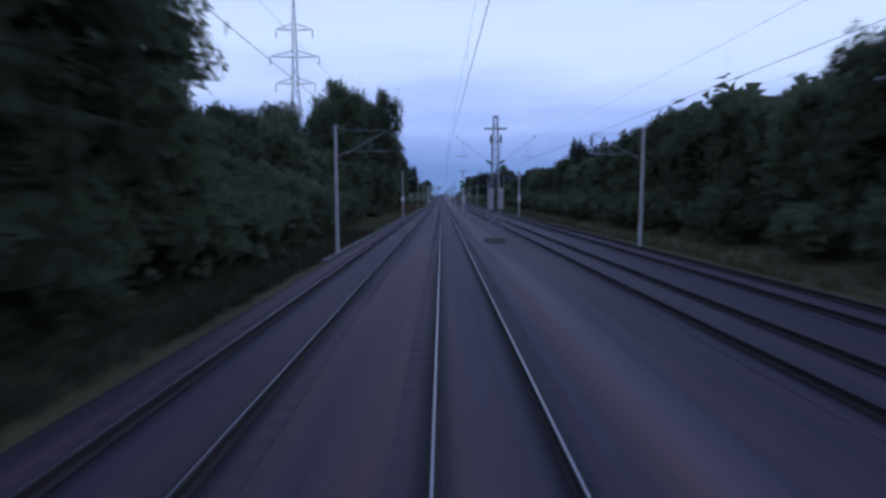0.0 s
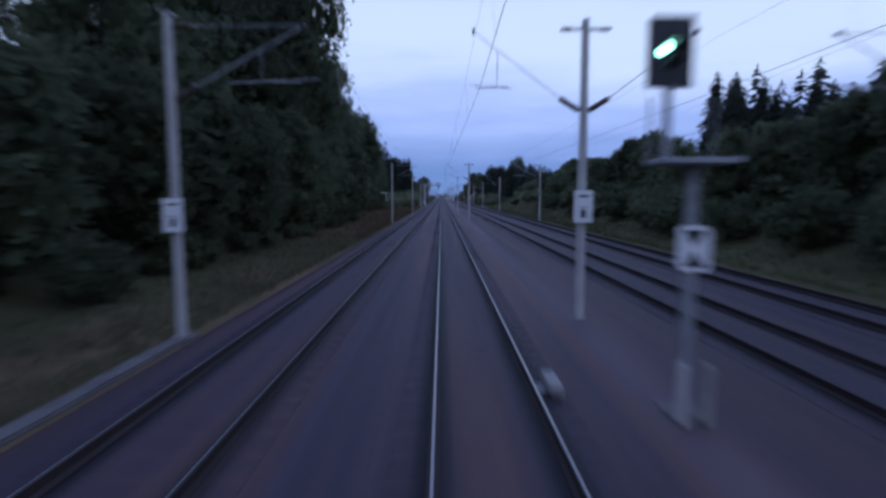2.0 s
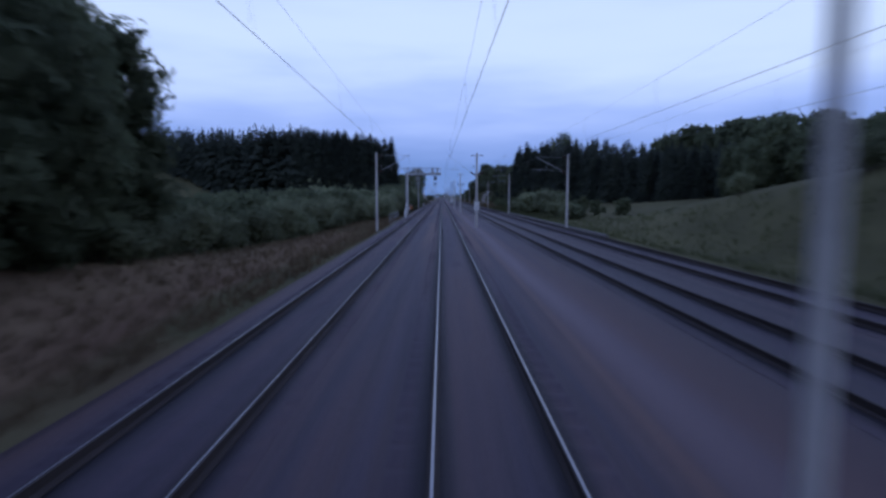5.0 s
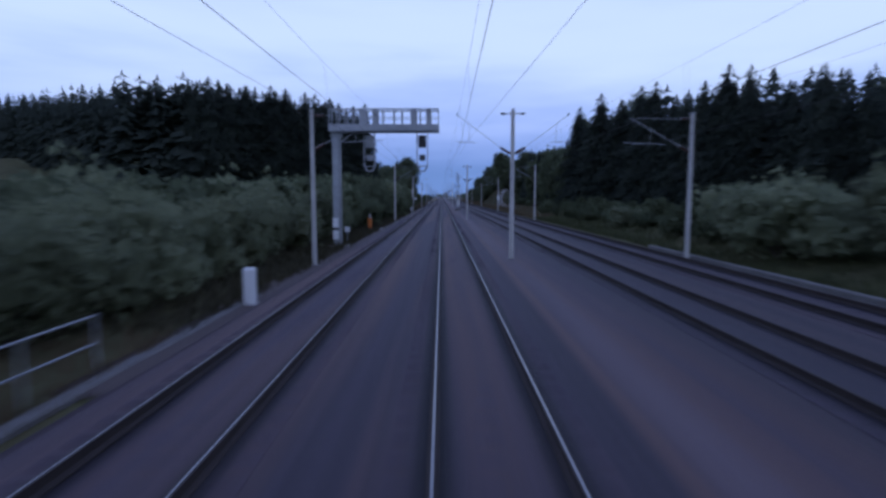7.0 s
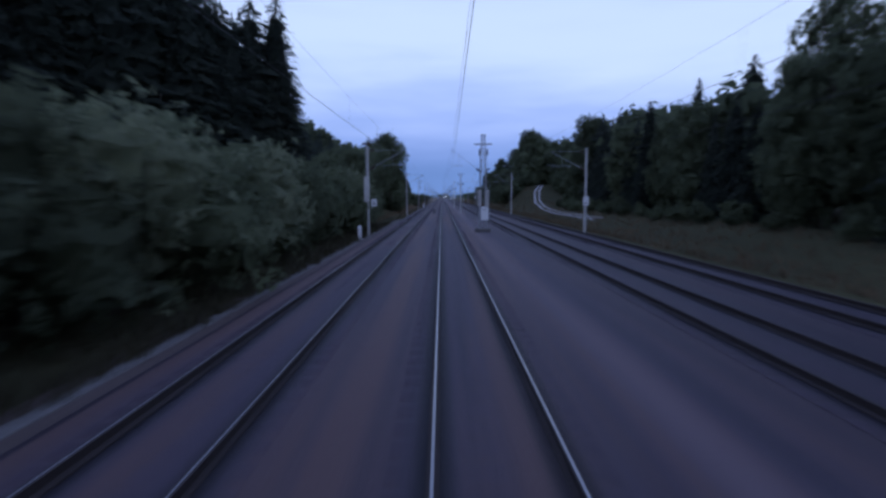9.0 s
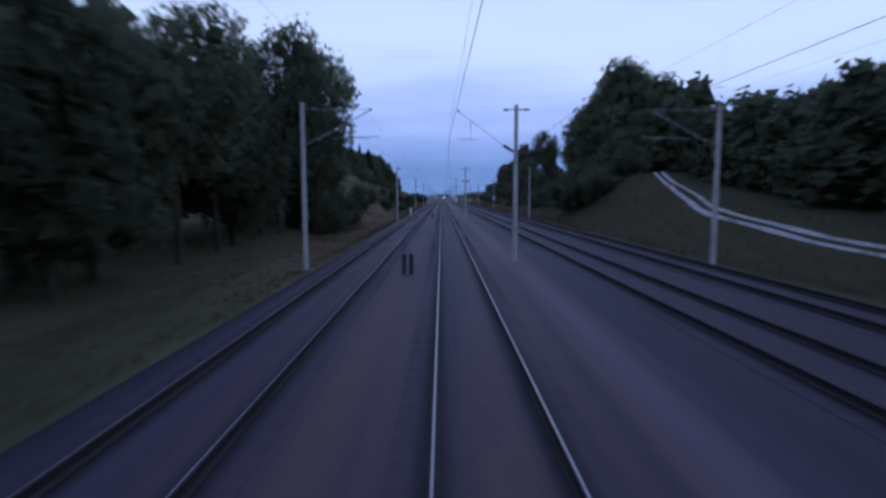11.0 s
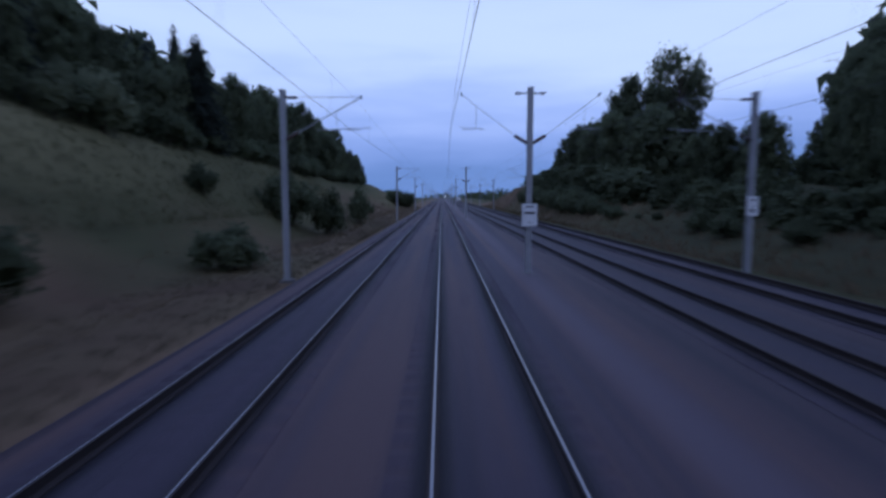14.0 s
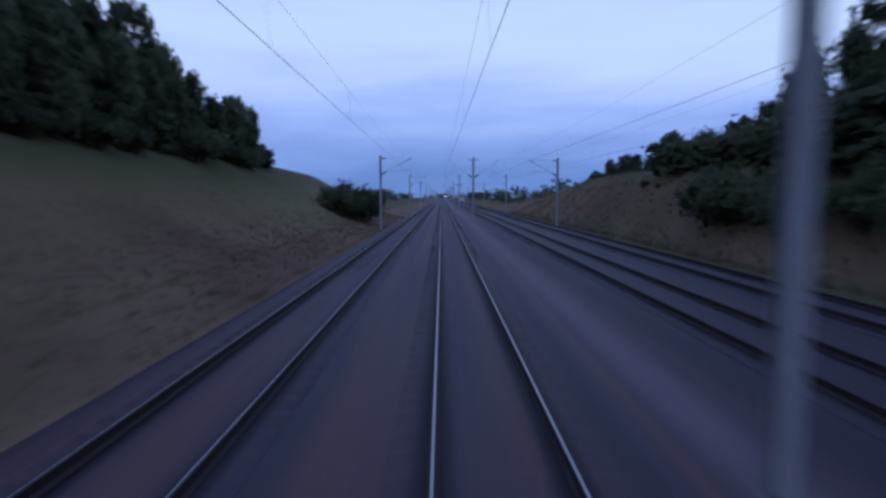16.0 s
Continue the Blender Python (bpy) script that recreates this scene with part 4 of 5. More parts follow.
def broadleaf(label, seed, slim=1.0, leaves=1750, size=0.072, mat=None, low=0.05, lobes=20, inner=0.66, core=1.0):
    """A unit-height broadleaved tree, scaled on placing."""
    rng = random.Random(seed)
    bl = []
    for k in range(lobes):
        z = low + 0.1 + (0.78 - low) * (k + rng.random()) / lobes
        spread = math.sin(math.pi * min(1, max(0.12, (z - low) / (1.02 - low)))) ** 0.7 * 0.27 * slim
        a = k * 2.4 + rng.random()
        bl.append((spread * math.cos(a) * 0.85, spread * math.sin(a) * 0.85, z, 0.075 + 0.055 * rng.random(), 0.9))
    bl.append((0, 0, 0.88, 0.10, 1.0))
    if inner > 0.5:
        bl.append((0, 0, 0.5, 0.235 * slim * core, 1.5 / slim ** 0.5))
        bl.append((0.03, 0.02, 0.3, 0.2 * slim, 1.0))
    e = thing("tree", 0, -3000, 0, label, "tree")
    bm = bmesh.new()
    limbs(bm, 1.0, 0.022, bl, rng)
    part("trunk", bm, BARK, e)
    foliage("crown", *filled(bl, leaves, size, rng, inner=inner), mat or LEAF, e)
    return e


def bough(v, f, z, reach, a, droop, w):
    """One drooping spruce bough: a ridged kite from the trunk to its tip."""
    dx, dy = math.cos(a), math.sin(a)
    k = len(v)
    m, h = 0.58 * reach, w * reach
    v += [(0, 0, z + 0.10 * reach), (m * dx - h * dy, m * dy + h * dx, z - droop * reach * 0.75),
          (reach * dx, reach * dy, z - droop * reach), (m * dx + h * dy, m * dy - h * dx, z - droop * reach * 0.75),
          (m * dx, m * dy, z - droop * reach * 0.38)]
    f += [(k, k + 1, k + 4), (k + 1, k + 2, k + 4), (k + 2, k + 3, k + 4), (k + 3, k, k + 4)]


def conifer_shape(rng, width, tiers, around, fat=0.13):
    """Whorls of boughs that shorten towards a ragged leader, as vertices and faces."""
    v, f = [], []
    for k in range(tiers):
        u = (k + rng.random() * 0.8) / tiers
        z = 0.05 + 0.93 * u
        reach = width * (1 - u) ** 0.55 * (0.62 + 0.6 * rng.random()) + 0.017
        n = max(5, int(around * (1 - 0.5 * u)))
        for j in range(n):
            bough(v, f, z + rng.gauss(0, 0.006), reach * (0.55 + 0.65 * rng.random()), 2 * math.pi * (j + rng.random()) / n,
                  0.2 + 0.55 * rng.random(), fat + 0.09 * rng.random())
    k = len(v)
    v += [(0.010, 0, 0.95), (-0.005, 0.008, 0.95), (-0.005, -0.008, 0.95), (0, 0, 0.995)]
    f += [(k, k + 1, k + 3), (k + 1, k + 2, k + 3), (k + 2, k, k + 3)]
    return v, f


def spruce(label, seed, width=0.17, tiers=36, mat=None):
    """A unit-height spruce: tapering whorls of drooping boughs, loose sprays round them and a dense dark inside."""
    rng = random.Random(seed)
    e = thing("spruce_tree", 0, -3000, 0, label, "spruce")
    bm = bmesh.new()
    tube(bm, (0, 0, -0.03), (0, 0, 0.97), 0.014, 0.002, 7)
    part("trunk", bm, BARK, e)
    v, f = conifer_shape(rng, width, tiers, 18)
    for _ in range(700):
        u = rng.random() ** 1.2
        a, r = rng.random() * 6.283, width * (1 - u) ** 0.55 * (0.6 + 0.6 * rng.random())
        s = (0.008 + 0.020 * (1 - u)) * (0.6 + 0.8 * rng.random())
        c = Vector((r * math.cos(a), r * math.sin(a), 0.05 + 0.93 * u - 0.35 * r))
        d = Vector((math.cos(a), math.sin(a), -0.5 + rng.gauss(0, 0.5))) * s
        w = Vector((-math.sin(a), math.cos(a), rng.gauss(0, 0.5))) * s * 0.6
        k = len(v)
        v += [tuple(c - d - w), tuple(c - d + w), tuple(c + d * 1.3)]
        f.append((k, k + 1, k + 2))
    sprays = len(f)
    for i in range(11):
        u = i / 11
        lump(v, f, 0, 0, 0.08 + 0.84 * u, width * 0.62 * (1 - u) ** 0.6 + 0.006, 1.6, rng, 4, 7, 0.22)
    foliage("crown", v, f, sprays, mat or NEEDLE, e)
    return e


def shrub(label, seed, mat, leaves=1200, size=0.108):
    """A unit-height bush, wider than tall, branching from the ground."""
    rng = random.Random(seed)
    bl = []
    for k in range(12):
        a, r = k * 2.4, 0.42 * (rng.random() ** 0.5)
        z = 0.25 + 0.48 * rng.random() * (1 - r)
        bl.append((r * math.cos(a), r * math.sin(a), z, 0.16 + 0.10 * rng.random(), 0.9))
    bl.append((0, 0, 0.3, 0.36, 0.9))
    e = thing("bush", 0, -3000, 0, label, "bush")
    bm = bmesh.new()
    for bx, by, bz, br, bh in bl[:6]:
        tube(bm, (bx * 0.2, by * 0.2, -0.12), (bx * 0.8, by * 0.8, bz), 0.022, 0.006, 5)
    part("stem", bm, BARK, e)
    foliage("foliage", *filled(bl, leaves, size, rng), mat, e)
    return e


GIANT = [broadleaf("very tall full-crowned dark broadleaved tree", 15, 1.0, 9000, 0.034, None, 0.05, 26, 0.56, 0.6),
         broadleaf("very tall dark tree with heavy boughs", 16, 0.85, 8000, 0.034, None, 0.08, 24)]
BROAD = [broadleaf("dark green broadleaved tree at the wood's edge", 11), broadleaf("tall dark green broadleaved tree with a ragged crown", 12, 0.8),
         broadleaf("full round-crowned dark broadleaved tree", 13, 1.15, 2500), broadleaf("slender dark green young tree in the thicket", 14, 0.6, 1700)]
AIRY = [broadleaf("tall open-crowned tree with sky between its boughs", 21, 1.0, 3000, 0.046, LEAF, 0.3, 15, 0.38)]
SPRUCE = [spruce("dark green spruce in a dense stand", 31), spruce("tall narrow dark spruce", 32, 0.14, 40), spruce("broad dark spruce with drooping boughs", 33, 0.20, 34)]
BUSH = [shrub("dark green bush on the grass verge", 41, LEAF), shrub("dense dark green thicket bush", 42, LEAF), ]
WILLOWS = [shrub("grey-green willow bush below the line", 51, WILLOW, 1700, 0.09), shrub("pale green willow thicket", 52, WILLOW, 1700, 0.09)]
used = set()
plant_rng = random.Random(5)


def thin_crown(seed, conifer):
    """A light crown for trees deep in the wood, as arrays."""
    rng = random.Random(seed)
    if conifer:
        v, f = conifer_shape(rng, 0.17, 20, 8, 0.30)
        return np.array([v[i] for q in f for i in q])
    bl = [(0.17 * math.cos(k * 2.4), 0.17 * math.sin(k * 2.4), 0.25 + 0.065 * k, 0.15, 0.9) for k in range(10)] + [(0, 0, 0.86, 0.12, 1)]
    w = crown_sprays(bl, 240, 0.11, rng)[0]
    core, f = [], []
    for b in bl:
        lump(core, f, b[0], b[1], b[2], b[3] * 0.72, b[4], rng, 3, 6, 0.25)
    return np.array(w + [core[i] for q in f for i in q])


DEEP = {False: [thin_crown(61, False), thin_crown(62, False)], True: [thin_crown(63, True), thin_crown(64, True)]}
deep_wood = {False: [], True: []}


def plant(kinds, x, c, top, wide=1.0, deep=False):
    """Sets a tree at chainage c whose top reaches the height top above the rails; deep: as one of the mass of the wood."""
    y = c * UNIT
    ob = plant_rng.choice(kinds)
    z = land(x, y)
    h = max(0.6, top - z)
    w = h * wide * (0.9 + 0.25 * plant_rng.random())
    turn = plant_rng.random() * 360
    if deep:
        conifer = ob in SPRUCE
        if ob in BUSH or ob in WILLOWS:
            w, h, z = w * 1.55, h * 1.22, z - h * 0.22
        a = radians(turn)
        p = plant_rng.choice(DEEP[conifer])
        q = np.stack([(p[:, 0] * math.cos(a) - p[:, 1] * math.sin(a)) * w + x, (p[:, 0] * math.sin(a) + p[:, 1] * math.cos(a)) * w + y, p[:, 2] * h + z], 1)
        deep_wood[conifer].append(q)
        return None
    m = pose(x, y, z, plant_rng.gauss(0, 1.2), plant_rng.gauss(0, 1.2), turn)
    if ob.name not in used:
        used.add(ob.name)
        ob.matrix_basis = m @ Matrix.Diagonal((w, w, h, 1))
        return ob
    sx, sy, sz = ob.scale
    return copy_thing(ob, m @ Matrix.Diagonal((w / sx, w / sy, h / sz, 1)))


def belt(kinds, c0, c1, x0, x1, tops, gap, rows=2, depth=5.0, wide=1.0, ragged=0.16, deep=False):
    """A strip of trees between two chainages, further rows behind, with tops from a table along the line."""
    side = -1 if x0 < 0 else 1
    n = max(1, int(abs(c1 - c0) * UNIT / gap))
    for r in range(rows):
        for k in range(n):
            u = (k + 0.5 + plant_rng.uniform(-0.35, 0.35) + 0.5 * (r % 2)) / n
            c = c0 + (c1 - c0) * u
            x = x0 + (x1 - x0) * u + side * (r * depth + plant_rng.uniform(-0.12, 0.12) * depth)
            plant(kinds, x, c, stretch(tops, c * UNIT) * (1 + plant_rng.uniform(-ragged, ragged * 0.6)), wide, deep or r > 0)


MIX = [BROAD[0], BROAD[1], BROAD[3]]
# left of the line
belt(BROAD, 2, 28, -12.8, -12.8, [(2, 15), (31, 13.4)], 4, 3, 4)
belt(BUSH, 2, 62, -12.4, -12.8, [(0, 6), (70, 5.8)], 3.6, 2, 3, 0.9)
belt(BUSH, 62, 106, -13.6, -14.6, [(62, 6.2), (86, 5.8), (106, 4.0)], 3.6, 2, 3, 0.9)
belt(MIX, 34, 104, -24, -25, [(34, 11), (60, 12), (85, 13.4), (104, 14.5)], 5, 2, 5)
belt(MIX, 40, 96, -17, -17, [(40, 8.5), (96, 9)], 7, 1, 5)
for x, c, top in ((-28.5, 112, 17.5), (-31, 121, 19.5), (-33.2, 135, 22.3)):
    plant(AIRY, x, c, top, 0.6)
plant(AIRY, -27, 150, 25.5, 0.7)
for x, c, top, w in ((-22.8, 141, 27.8, 0.8), (-20.5, 151, 25.5, 0.8), (-19.6, 160, 26.5, 0.75), (-15.2, 162, 29.3, 0.55), (-18.6, 172, 27, 0.6), (-20, 182, 25, 0.6)):
    plant(GIANT, x, c, top, w)
belt(MIX, 108, 186, -14.5, -14, [(108, 8), (140, 10), (186, 12)], 5, 2, 4.5)
belt(MIX, 188, 276, -15.2, -18.6, [(188, 16), (205, 16), (215, 15.2), (230, 13.8), (255, 13.2), (276, 12.2)], 4.5, 4, 4)
belt(MIX, 106, 150, -28, -28, [(106, 12), (150, 13)], 5, 1, 4)
belt(BUSH, 214, 272, -16.6, -17.2, [(214, 3.6), (272, 3.2)], 5, 1, 3, 0.9)
belt(BUSH, 106, 186, -12.2, -12.6, [(106, 2.2), (128, 1.6), (150, 0.9), (186, 1.0)], 5, 1, 3, 0.9)
belt(WILLOWS, 262, 330, -17, -15, [(262, 2.5), (330, 4.0)], 5, 3, 6, 0.9)
belt(WILLOWS, 330, 384, -11.8, -11.0, [(330, 3.9), (384, 4.3)], 4, 3, 5, 0.85)
belt([BUSH[0], WILLOWS[0], BUSH[1], BUSH[0]], 384, 505, -11.2, -11.5, [(384, 4.4), (400, 4.7), (420, 5.7), (450, 6.5), (505, 6.9)], 4, 2, 4, 0.85)
belt(SPRUCE, 462, 507, -48, -19.6, [(462, 26.8), (485, 26.6), (507, 26.8)], 1.9, 7, 2.8, 1.25, 0.1)
belt(SPRUCE, 545, 462, -130, -49, [(462, 25), (545, 33.5)], 2.6, 6, 3, 0.9, 0.12)
belt(SPRUCE, 602, 545, -220, -130, [(545, 34.5), (602, 45)], 3, 4, 4, 0.9, 0.12)
for x, c, top in ((-21, 343, 6.3), (-19, 349, 5.8), (-24, 352, 6.8), (-18, 362, 6.0), (-22, 368, 6.6), (-17, 380, 6.3), (-15.5, 391, 6.2), (-14.5, 404, 6.4)):
    plant(WILLOWS, x, c, top, 0.9)
belt(BROAD + AIRY, 508, 586, -13.6, -14.6, [(505, 8.5), (530, 10.5), (552, 12.6), (570, 13), (586, 12)], 5, 2, 5, 0.85)
plant(AIRY, -12.6, 577, 17.5, 0.72)
plant(AIRY, -14.2, 569, 17, 0.7)
for x, c, top, w in ((-15.2, 596, 6, 0.8), (-17.5, 600, 8.5, 0.7)):
    plant(BUSH, x, c, top, w)
belt(MIX, 586, 597, -15, -16, [(586, 10.6), (601, 9.6)], 4, 3, 4.5)
belt(BUSH, 570, 588, -11.5, -12, [(570, 4), (600, 3.5)], 4, 2, 2.5, 0.9)
plant([BROAD[2]], -22.5, 815, 12.8, 0.7)
plant([BROAD[0]], -21.5, 808, 13, 0.7)
plant([BUSH[0]], -13.2, 617, 6.3, 1.0)
plant([BUSH[1]], -13.4, 620, 4.4, 0.5)
belt(MIX, 604, 804, -24.5, -23.5, [(604, 13.5), (640, 14.2), (700, 14.4), (715, 15.8), (740, 16.2), (756, 17), (770, 17.6), (790, 17.2), (804, 15.4)], 3.4, 2, 4, 0.75)
belt(MIX, 764, 812, -20.5, -20.5, [(764, 14.5), (781, 13.8), (806, 12), (812, 11)], 3.4, 2, 4, 0.75)
belt(SPRUCE, 640, 720, -26, -25, [(640, 16.5), (720, 17.5)], 12, 1, 5)
belt(SPRUCE, 625, 770, -41, -41, [(625, 24), (770, 25)], 4, 2, 7, 0.95, 0.16, True)
belt(MIX, 625, 780, -57, -57, [(625, 30), (745, 33), (780, 31)], 5, 2, 7, 1.0, 0.16, True)
belt(BUSH, 612, 812, -22.5, -19.6, [(612, 8), (660, 10.5), (700, 9.8), (812, 8.8)], 5, 1, 3, 1.1)
belt(BUSH, 764, 820, -21.6, -21.0, [(764, 9.0), (805, 8.8), (820, 8.0)], 2.4, 1, 3, 1.2, 0.12, True)
belt(BUSH, 722, 772, -23, -22.5, [(722, 9.6), (772, 9.8)], 3.4, 1, 3, 1.1)
belt(BUSH, 715, 812, -24, -22.5, [(715, 9.5), (812, 9.3)], 3.2, 1, 3, 1.1, 0.14, True)
for x, c, top, w in ((-11.1, 683, 2.0, 1), (-13.8, 662, 3.0, 0.7), (-13.4, 668.5, 3.3, 0.8), (-14.8, 711, 6.0, 0.8), (-11.2, 713, 4.5, 0.5),
                     (-10.3, 727.5, 4.9, 0.42), (-24, 700, 11.3, .6), (-11.7, 816, 5.4, 0.95), (-9.7, 818.5, 4.9, 0.8), (-11, 746.5, 2.1, 0.62), (-16.2, 884, 4.0, 1.0), (-11.5, 640, 0.7, 1), (-19, 667, 9, .7), (-17, 696, 5.8, .7), (-11.9, 649, land(-11.9, 649 * UNIT) + 0.9, 1.0)):
    plant(BUSH, x, c, top, w)
for x, c, top, w in ((-20.2, 671, 10.2, 0.62), (-20.4, 685, 10.4, 0.6), (-20.2, 690, 10.9, 0.6), (-20.8, 678, 9.6, 0.7)):
    plant(WILLOWS, x, c, top, w)
for x, c, top, w in ((-22.5, 711, 17.4, 1.35), (-24.5, 688, 16.6, 1.1), (-24, 663, 16.5, 1.0)):
    plant([SPRUCE[2]], x, c, top, w)
# right of the line
belt(BROAD, 0, 110, 20.5, 22, [(0, 11.5), (30, 11), (60, 10.8), (84, 11.6), (92, 10.8), (100, 9.2), (110, 8.4)], 4.5, 3, 5)
belt(BUSH, 10, 150, 17.4, 17.6, [(0, 4.5), (150, 4)], 5, 2, 3, 0.9)
belt(BROAD, 60, 130, 36, 36, [(60, 15), (100, 15.2), (110, 15), (118, 13), (124, 12), (130, 11.2)], 6, 1, 5, 1.0, 0.16, True)
belt(SPRUCE, 126, 186, 37, 36, [(126, 14.5), (157, 15.2), (178, 18.5), (186, 18.5)], 3, 2, 4, 1.2)
belt(MIX, 112, 206, 22, 22, [(112, 9.5), (150, 8.7), (170, 8.1), (206, 7.8)], 4.5, 3, 5)
belt(BUSH, 150, 192, 17.4, 17.4, [(150, 4), (192, 3.6)], 7, 1, 3, 1.0)
for x, c, top, w in ((17.5, 231, 4.2, 1.25), (17.6, 208, 4.0, 1.2), (17.5, 199.5, 4.0, 1.2), (19.2, 182, 6.2, 1.25), (16.5, 247, 3.2, 1.0), (17.8, 218, 4.6, 1.2), (18.4, 212, 5.2, 1.2), (20.5, 224, 7.0, 1.2), (22.2, 219, 8.3, 1.2), (20.8, 214, 7.3, 1.2), (23.2, 224, 8.6, 1.2)):
    plant(BUSH, x, c, top, w)
for x, c, top in ((23, 177, 10.4), (24.6, 182, 10.2), (23.6, 171, 10.6)):
    plant(MIX, x, c, top, 0.95)
belt(BUSH, 146, 226, 20.4, 21, [(146, 5.2), (200, 5.4), (226, 5.6)], 3.6, 1, 3, 1.05, 0.2)
belt(BUSH, 150, 226, 24, 24.5, [(150, 7.0), (226, 7.6)], 3.2, 1, 3, 1.1, 0.2, True)
for x, c, top in ((26.5, 196, 8.8), (27, 190, 8.8), (29, 209, 9.9), (27, 205, 9.4), (27.5, 213, 9.8), (28.5, 221, 9.9), (30, 229, 9.8), (31.5, 238, 9.6)):
    plant(MIX, x, c, top, 0.9)
for x, c, top in ((20, 198, 5.2), (22, 205, 6.2), (20.5, 212, 5.6), (24, 216, 7.2), (22, 240, 7), (25, 248, 8), (21, 258, 6.8)):
    plant(BUSH, x, c, top, 1.0)
belt(MIX, 208, 330, 31, 40, [(208, 7.6), (245, 8.2), (273, 9.8), (330, 12)], 5, 2, 6)
belt(MIX, 300, 425, 62, 62, [(300, 14.8), (340, 16), (413, 20.5), (425, 20.5)], 5, 2, 6, 1.0, 0.16, True)
belt(SPRUCE, 340, 446, 46, 23.5, [(340, 12.0), (375, 12.9), (384, 13.5), (396, 15.6), (410, 17.2), (425, 18.6), (446, 18.2)], 2.3, 6, 3.4, 1.2, 0.14)
belt(WILLOWS, 226, 290, 20, 20.5, [(226, 6.6), (250, 7), (290, 5)], 10, 1, 3, 0.8)
belt(BUSH, 318, 440, 17.6, 17.4, [(318, 2.2), (360, 2.6), (440, 2.4)], 6, 3, 2.6, 0.9, 0.4)
for x, c, top in ((16.8, 361, 4.6), (16.9, 335, 3.0), (18.6, 367, 5.0), (19.4, 355, 5.2), (20.5, 375, 4.9), (17.0, 326, 2.4), (17.2, 392, 2.6)):
    plant(WILLOWS, x, c, top, 1.15)
belt(BUSH, 440, 545, 20.5, 20.8, [(440, 2.6), (490, 2.4), (545, 3.2)], 5, 2, 2.6, 0.9)
plant([SPRUCE[2]], 24.7, 451.5, 19.6, 1.0)
plant([SPRUCE[0]], 27.5, 447, 19.2, 0.8)
for x, c, top in ((30.6, 474, 19.9), (43, 480, 26.2)):
    plant(AIRY, x, c, top, 0.55)
for x, c, top in ((45.5, 500, 22.5), (44.5, 486, 24), (37, 503, 20.5), (34, 511, 19)):
    plant(SPRUCE, x, c, top, 0.9)
belt(MIX + SPRUCE[:2], 448, 545, 24, 27, [(448, 13.4), (470, 12.4), (490, 13.2), (520, 15), (545, 17.5)], 4, 3, 5)
belt(BROAD, 597, 640, 25, 28, [(597, 18.2), (606, 20.2), (640, 19)], 4, 1, 5)
belt(BROAD, 600, 640, 31, 34, [(600, 17), (640, 18)], 4, 2, 5, 1.0, 0.16, True)
belt(BROAD, 640, 714, 29, 46, [(640, 19), (714, 21.4)], 3.6, 3, 5)
belt(BUSH, 591, 606, 18.2, 18, [(591, 7.4), (606, 7.4)], 3.2, 2, 2.6, 1.1, 0.2)
belt(BUSH, 600, 650, 19.5, 20.5, [(600, 6), (650, 5)], 4, 1, 3, 1.0, 0.14, True)
for x, c, top, w in ((20.5, 598, 10, .7), (20, 605, 9.4, .8), (19.6, 612, 8, .8), (21, 591, 9, .7), (22.5, 595, 10.5, .7), (17.5, 594, 4.2, 1), (17.8, 601, 4.6, 1), (17.5, 608, 4, 1)):
    plant(BUSH, x, c, top, w)
belt(BUSH, 640, 736, 18.4, 18.6, [(640, 1.9), (690, 1.7), (736, 2.4)], 6.5, 1, 3, 1.0, 0.5)
belt(BUSH, 640, 736, 21, 21.5, [(640, 2.8), (736, 3.0)], 4.5, 1, 3, 1.2, 0.4, True)
for x, c, top, w in ((39.5, 752, 12.5, .7), (27.5, 717, 10.3, .9), (29.5, 713, 10.8, .9), (26.5, 722, 9.5, .9)):
    plant(BROAD, x, c, top, w)
for x, c, top, w in ((25.8, 716, 5.5, 1.3), (27.8, 710.5, 6.0, 1.3), (25.5, 724, 6.0, 1.3), (30, 728, 7.0, 1.3), (33.5, 735, 7.0, 1.3)):
    plant(BUSH, x, c, top, w)
belt(BUSH, 604, 736, 22.5, 25, [(604, 6), (630, 4.6), (660, 3.6), (736, 3.8)], 3.5, 1, 3, 1.1, 0.14, True)
belt(BUSH, 560, 606, 29, 29, [(560, 7.5), (580, 8.8), (606, 8.5)], 3.2, 1, 3, 1.2, 0.1, True)
belt(MIX, 545, 600, 31, 31, [(545, 11.8), (575, 13.2), (600, 14.2)], 5, 2, 5, 1.0, 0.16, True)
belt(BUSH, 765, 776, 63, 61.5, [(765, 10), (776, 7.5)], 3, 1, 5, 1.1, 0.14, True)
belt(BROAD, 718, 762, 49, 68, [(718, 22.5), (762, 26)], 4.2, 1, 5, 0.8)
belt(MIX, 722, 768, 57, 76, [(722, 27), (768, 33)], 4.2, 2, 5, 0.8, 0.12, True)
for x, c, top, w in ((64.5, 769, 11, 0.8), (67, 768, 17, 0.7), (70, 768, 25, 0.6)):
    plant(BROAD, x, c, top, w)
belt(BUSH, 716, 768, 47.5, 64, [(716, 6), (768, 7)], 3.2, 1, 4, 1.2, 0.14, True)
plant([AIRY[0]], 38.3, 761, 27.4, 0.62)
plant([BROAD[1]], 40.5, 764, 24, 0.6)
belt(BROAD, 756, 772, 40, 54, [(756, 15), (772, 9)], 3, 2, 5)
belt(AIRY + BROAD[:2], 742, 775, 30, 31, [(742, 16), (753, 20.5), (775, 18.5)], 4, 1, 5, 0.8, 0.24)
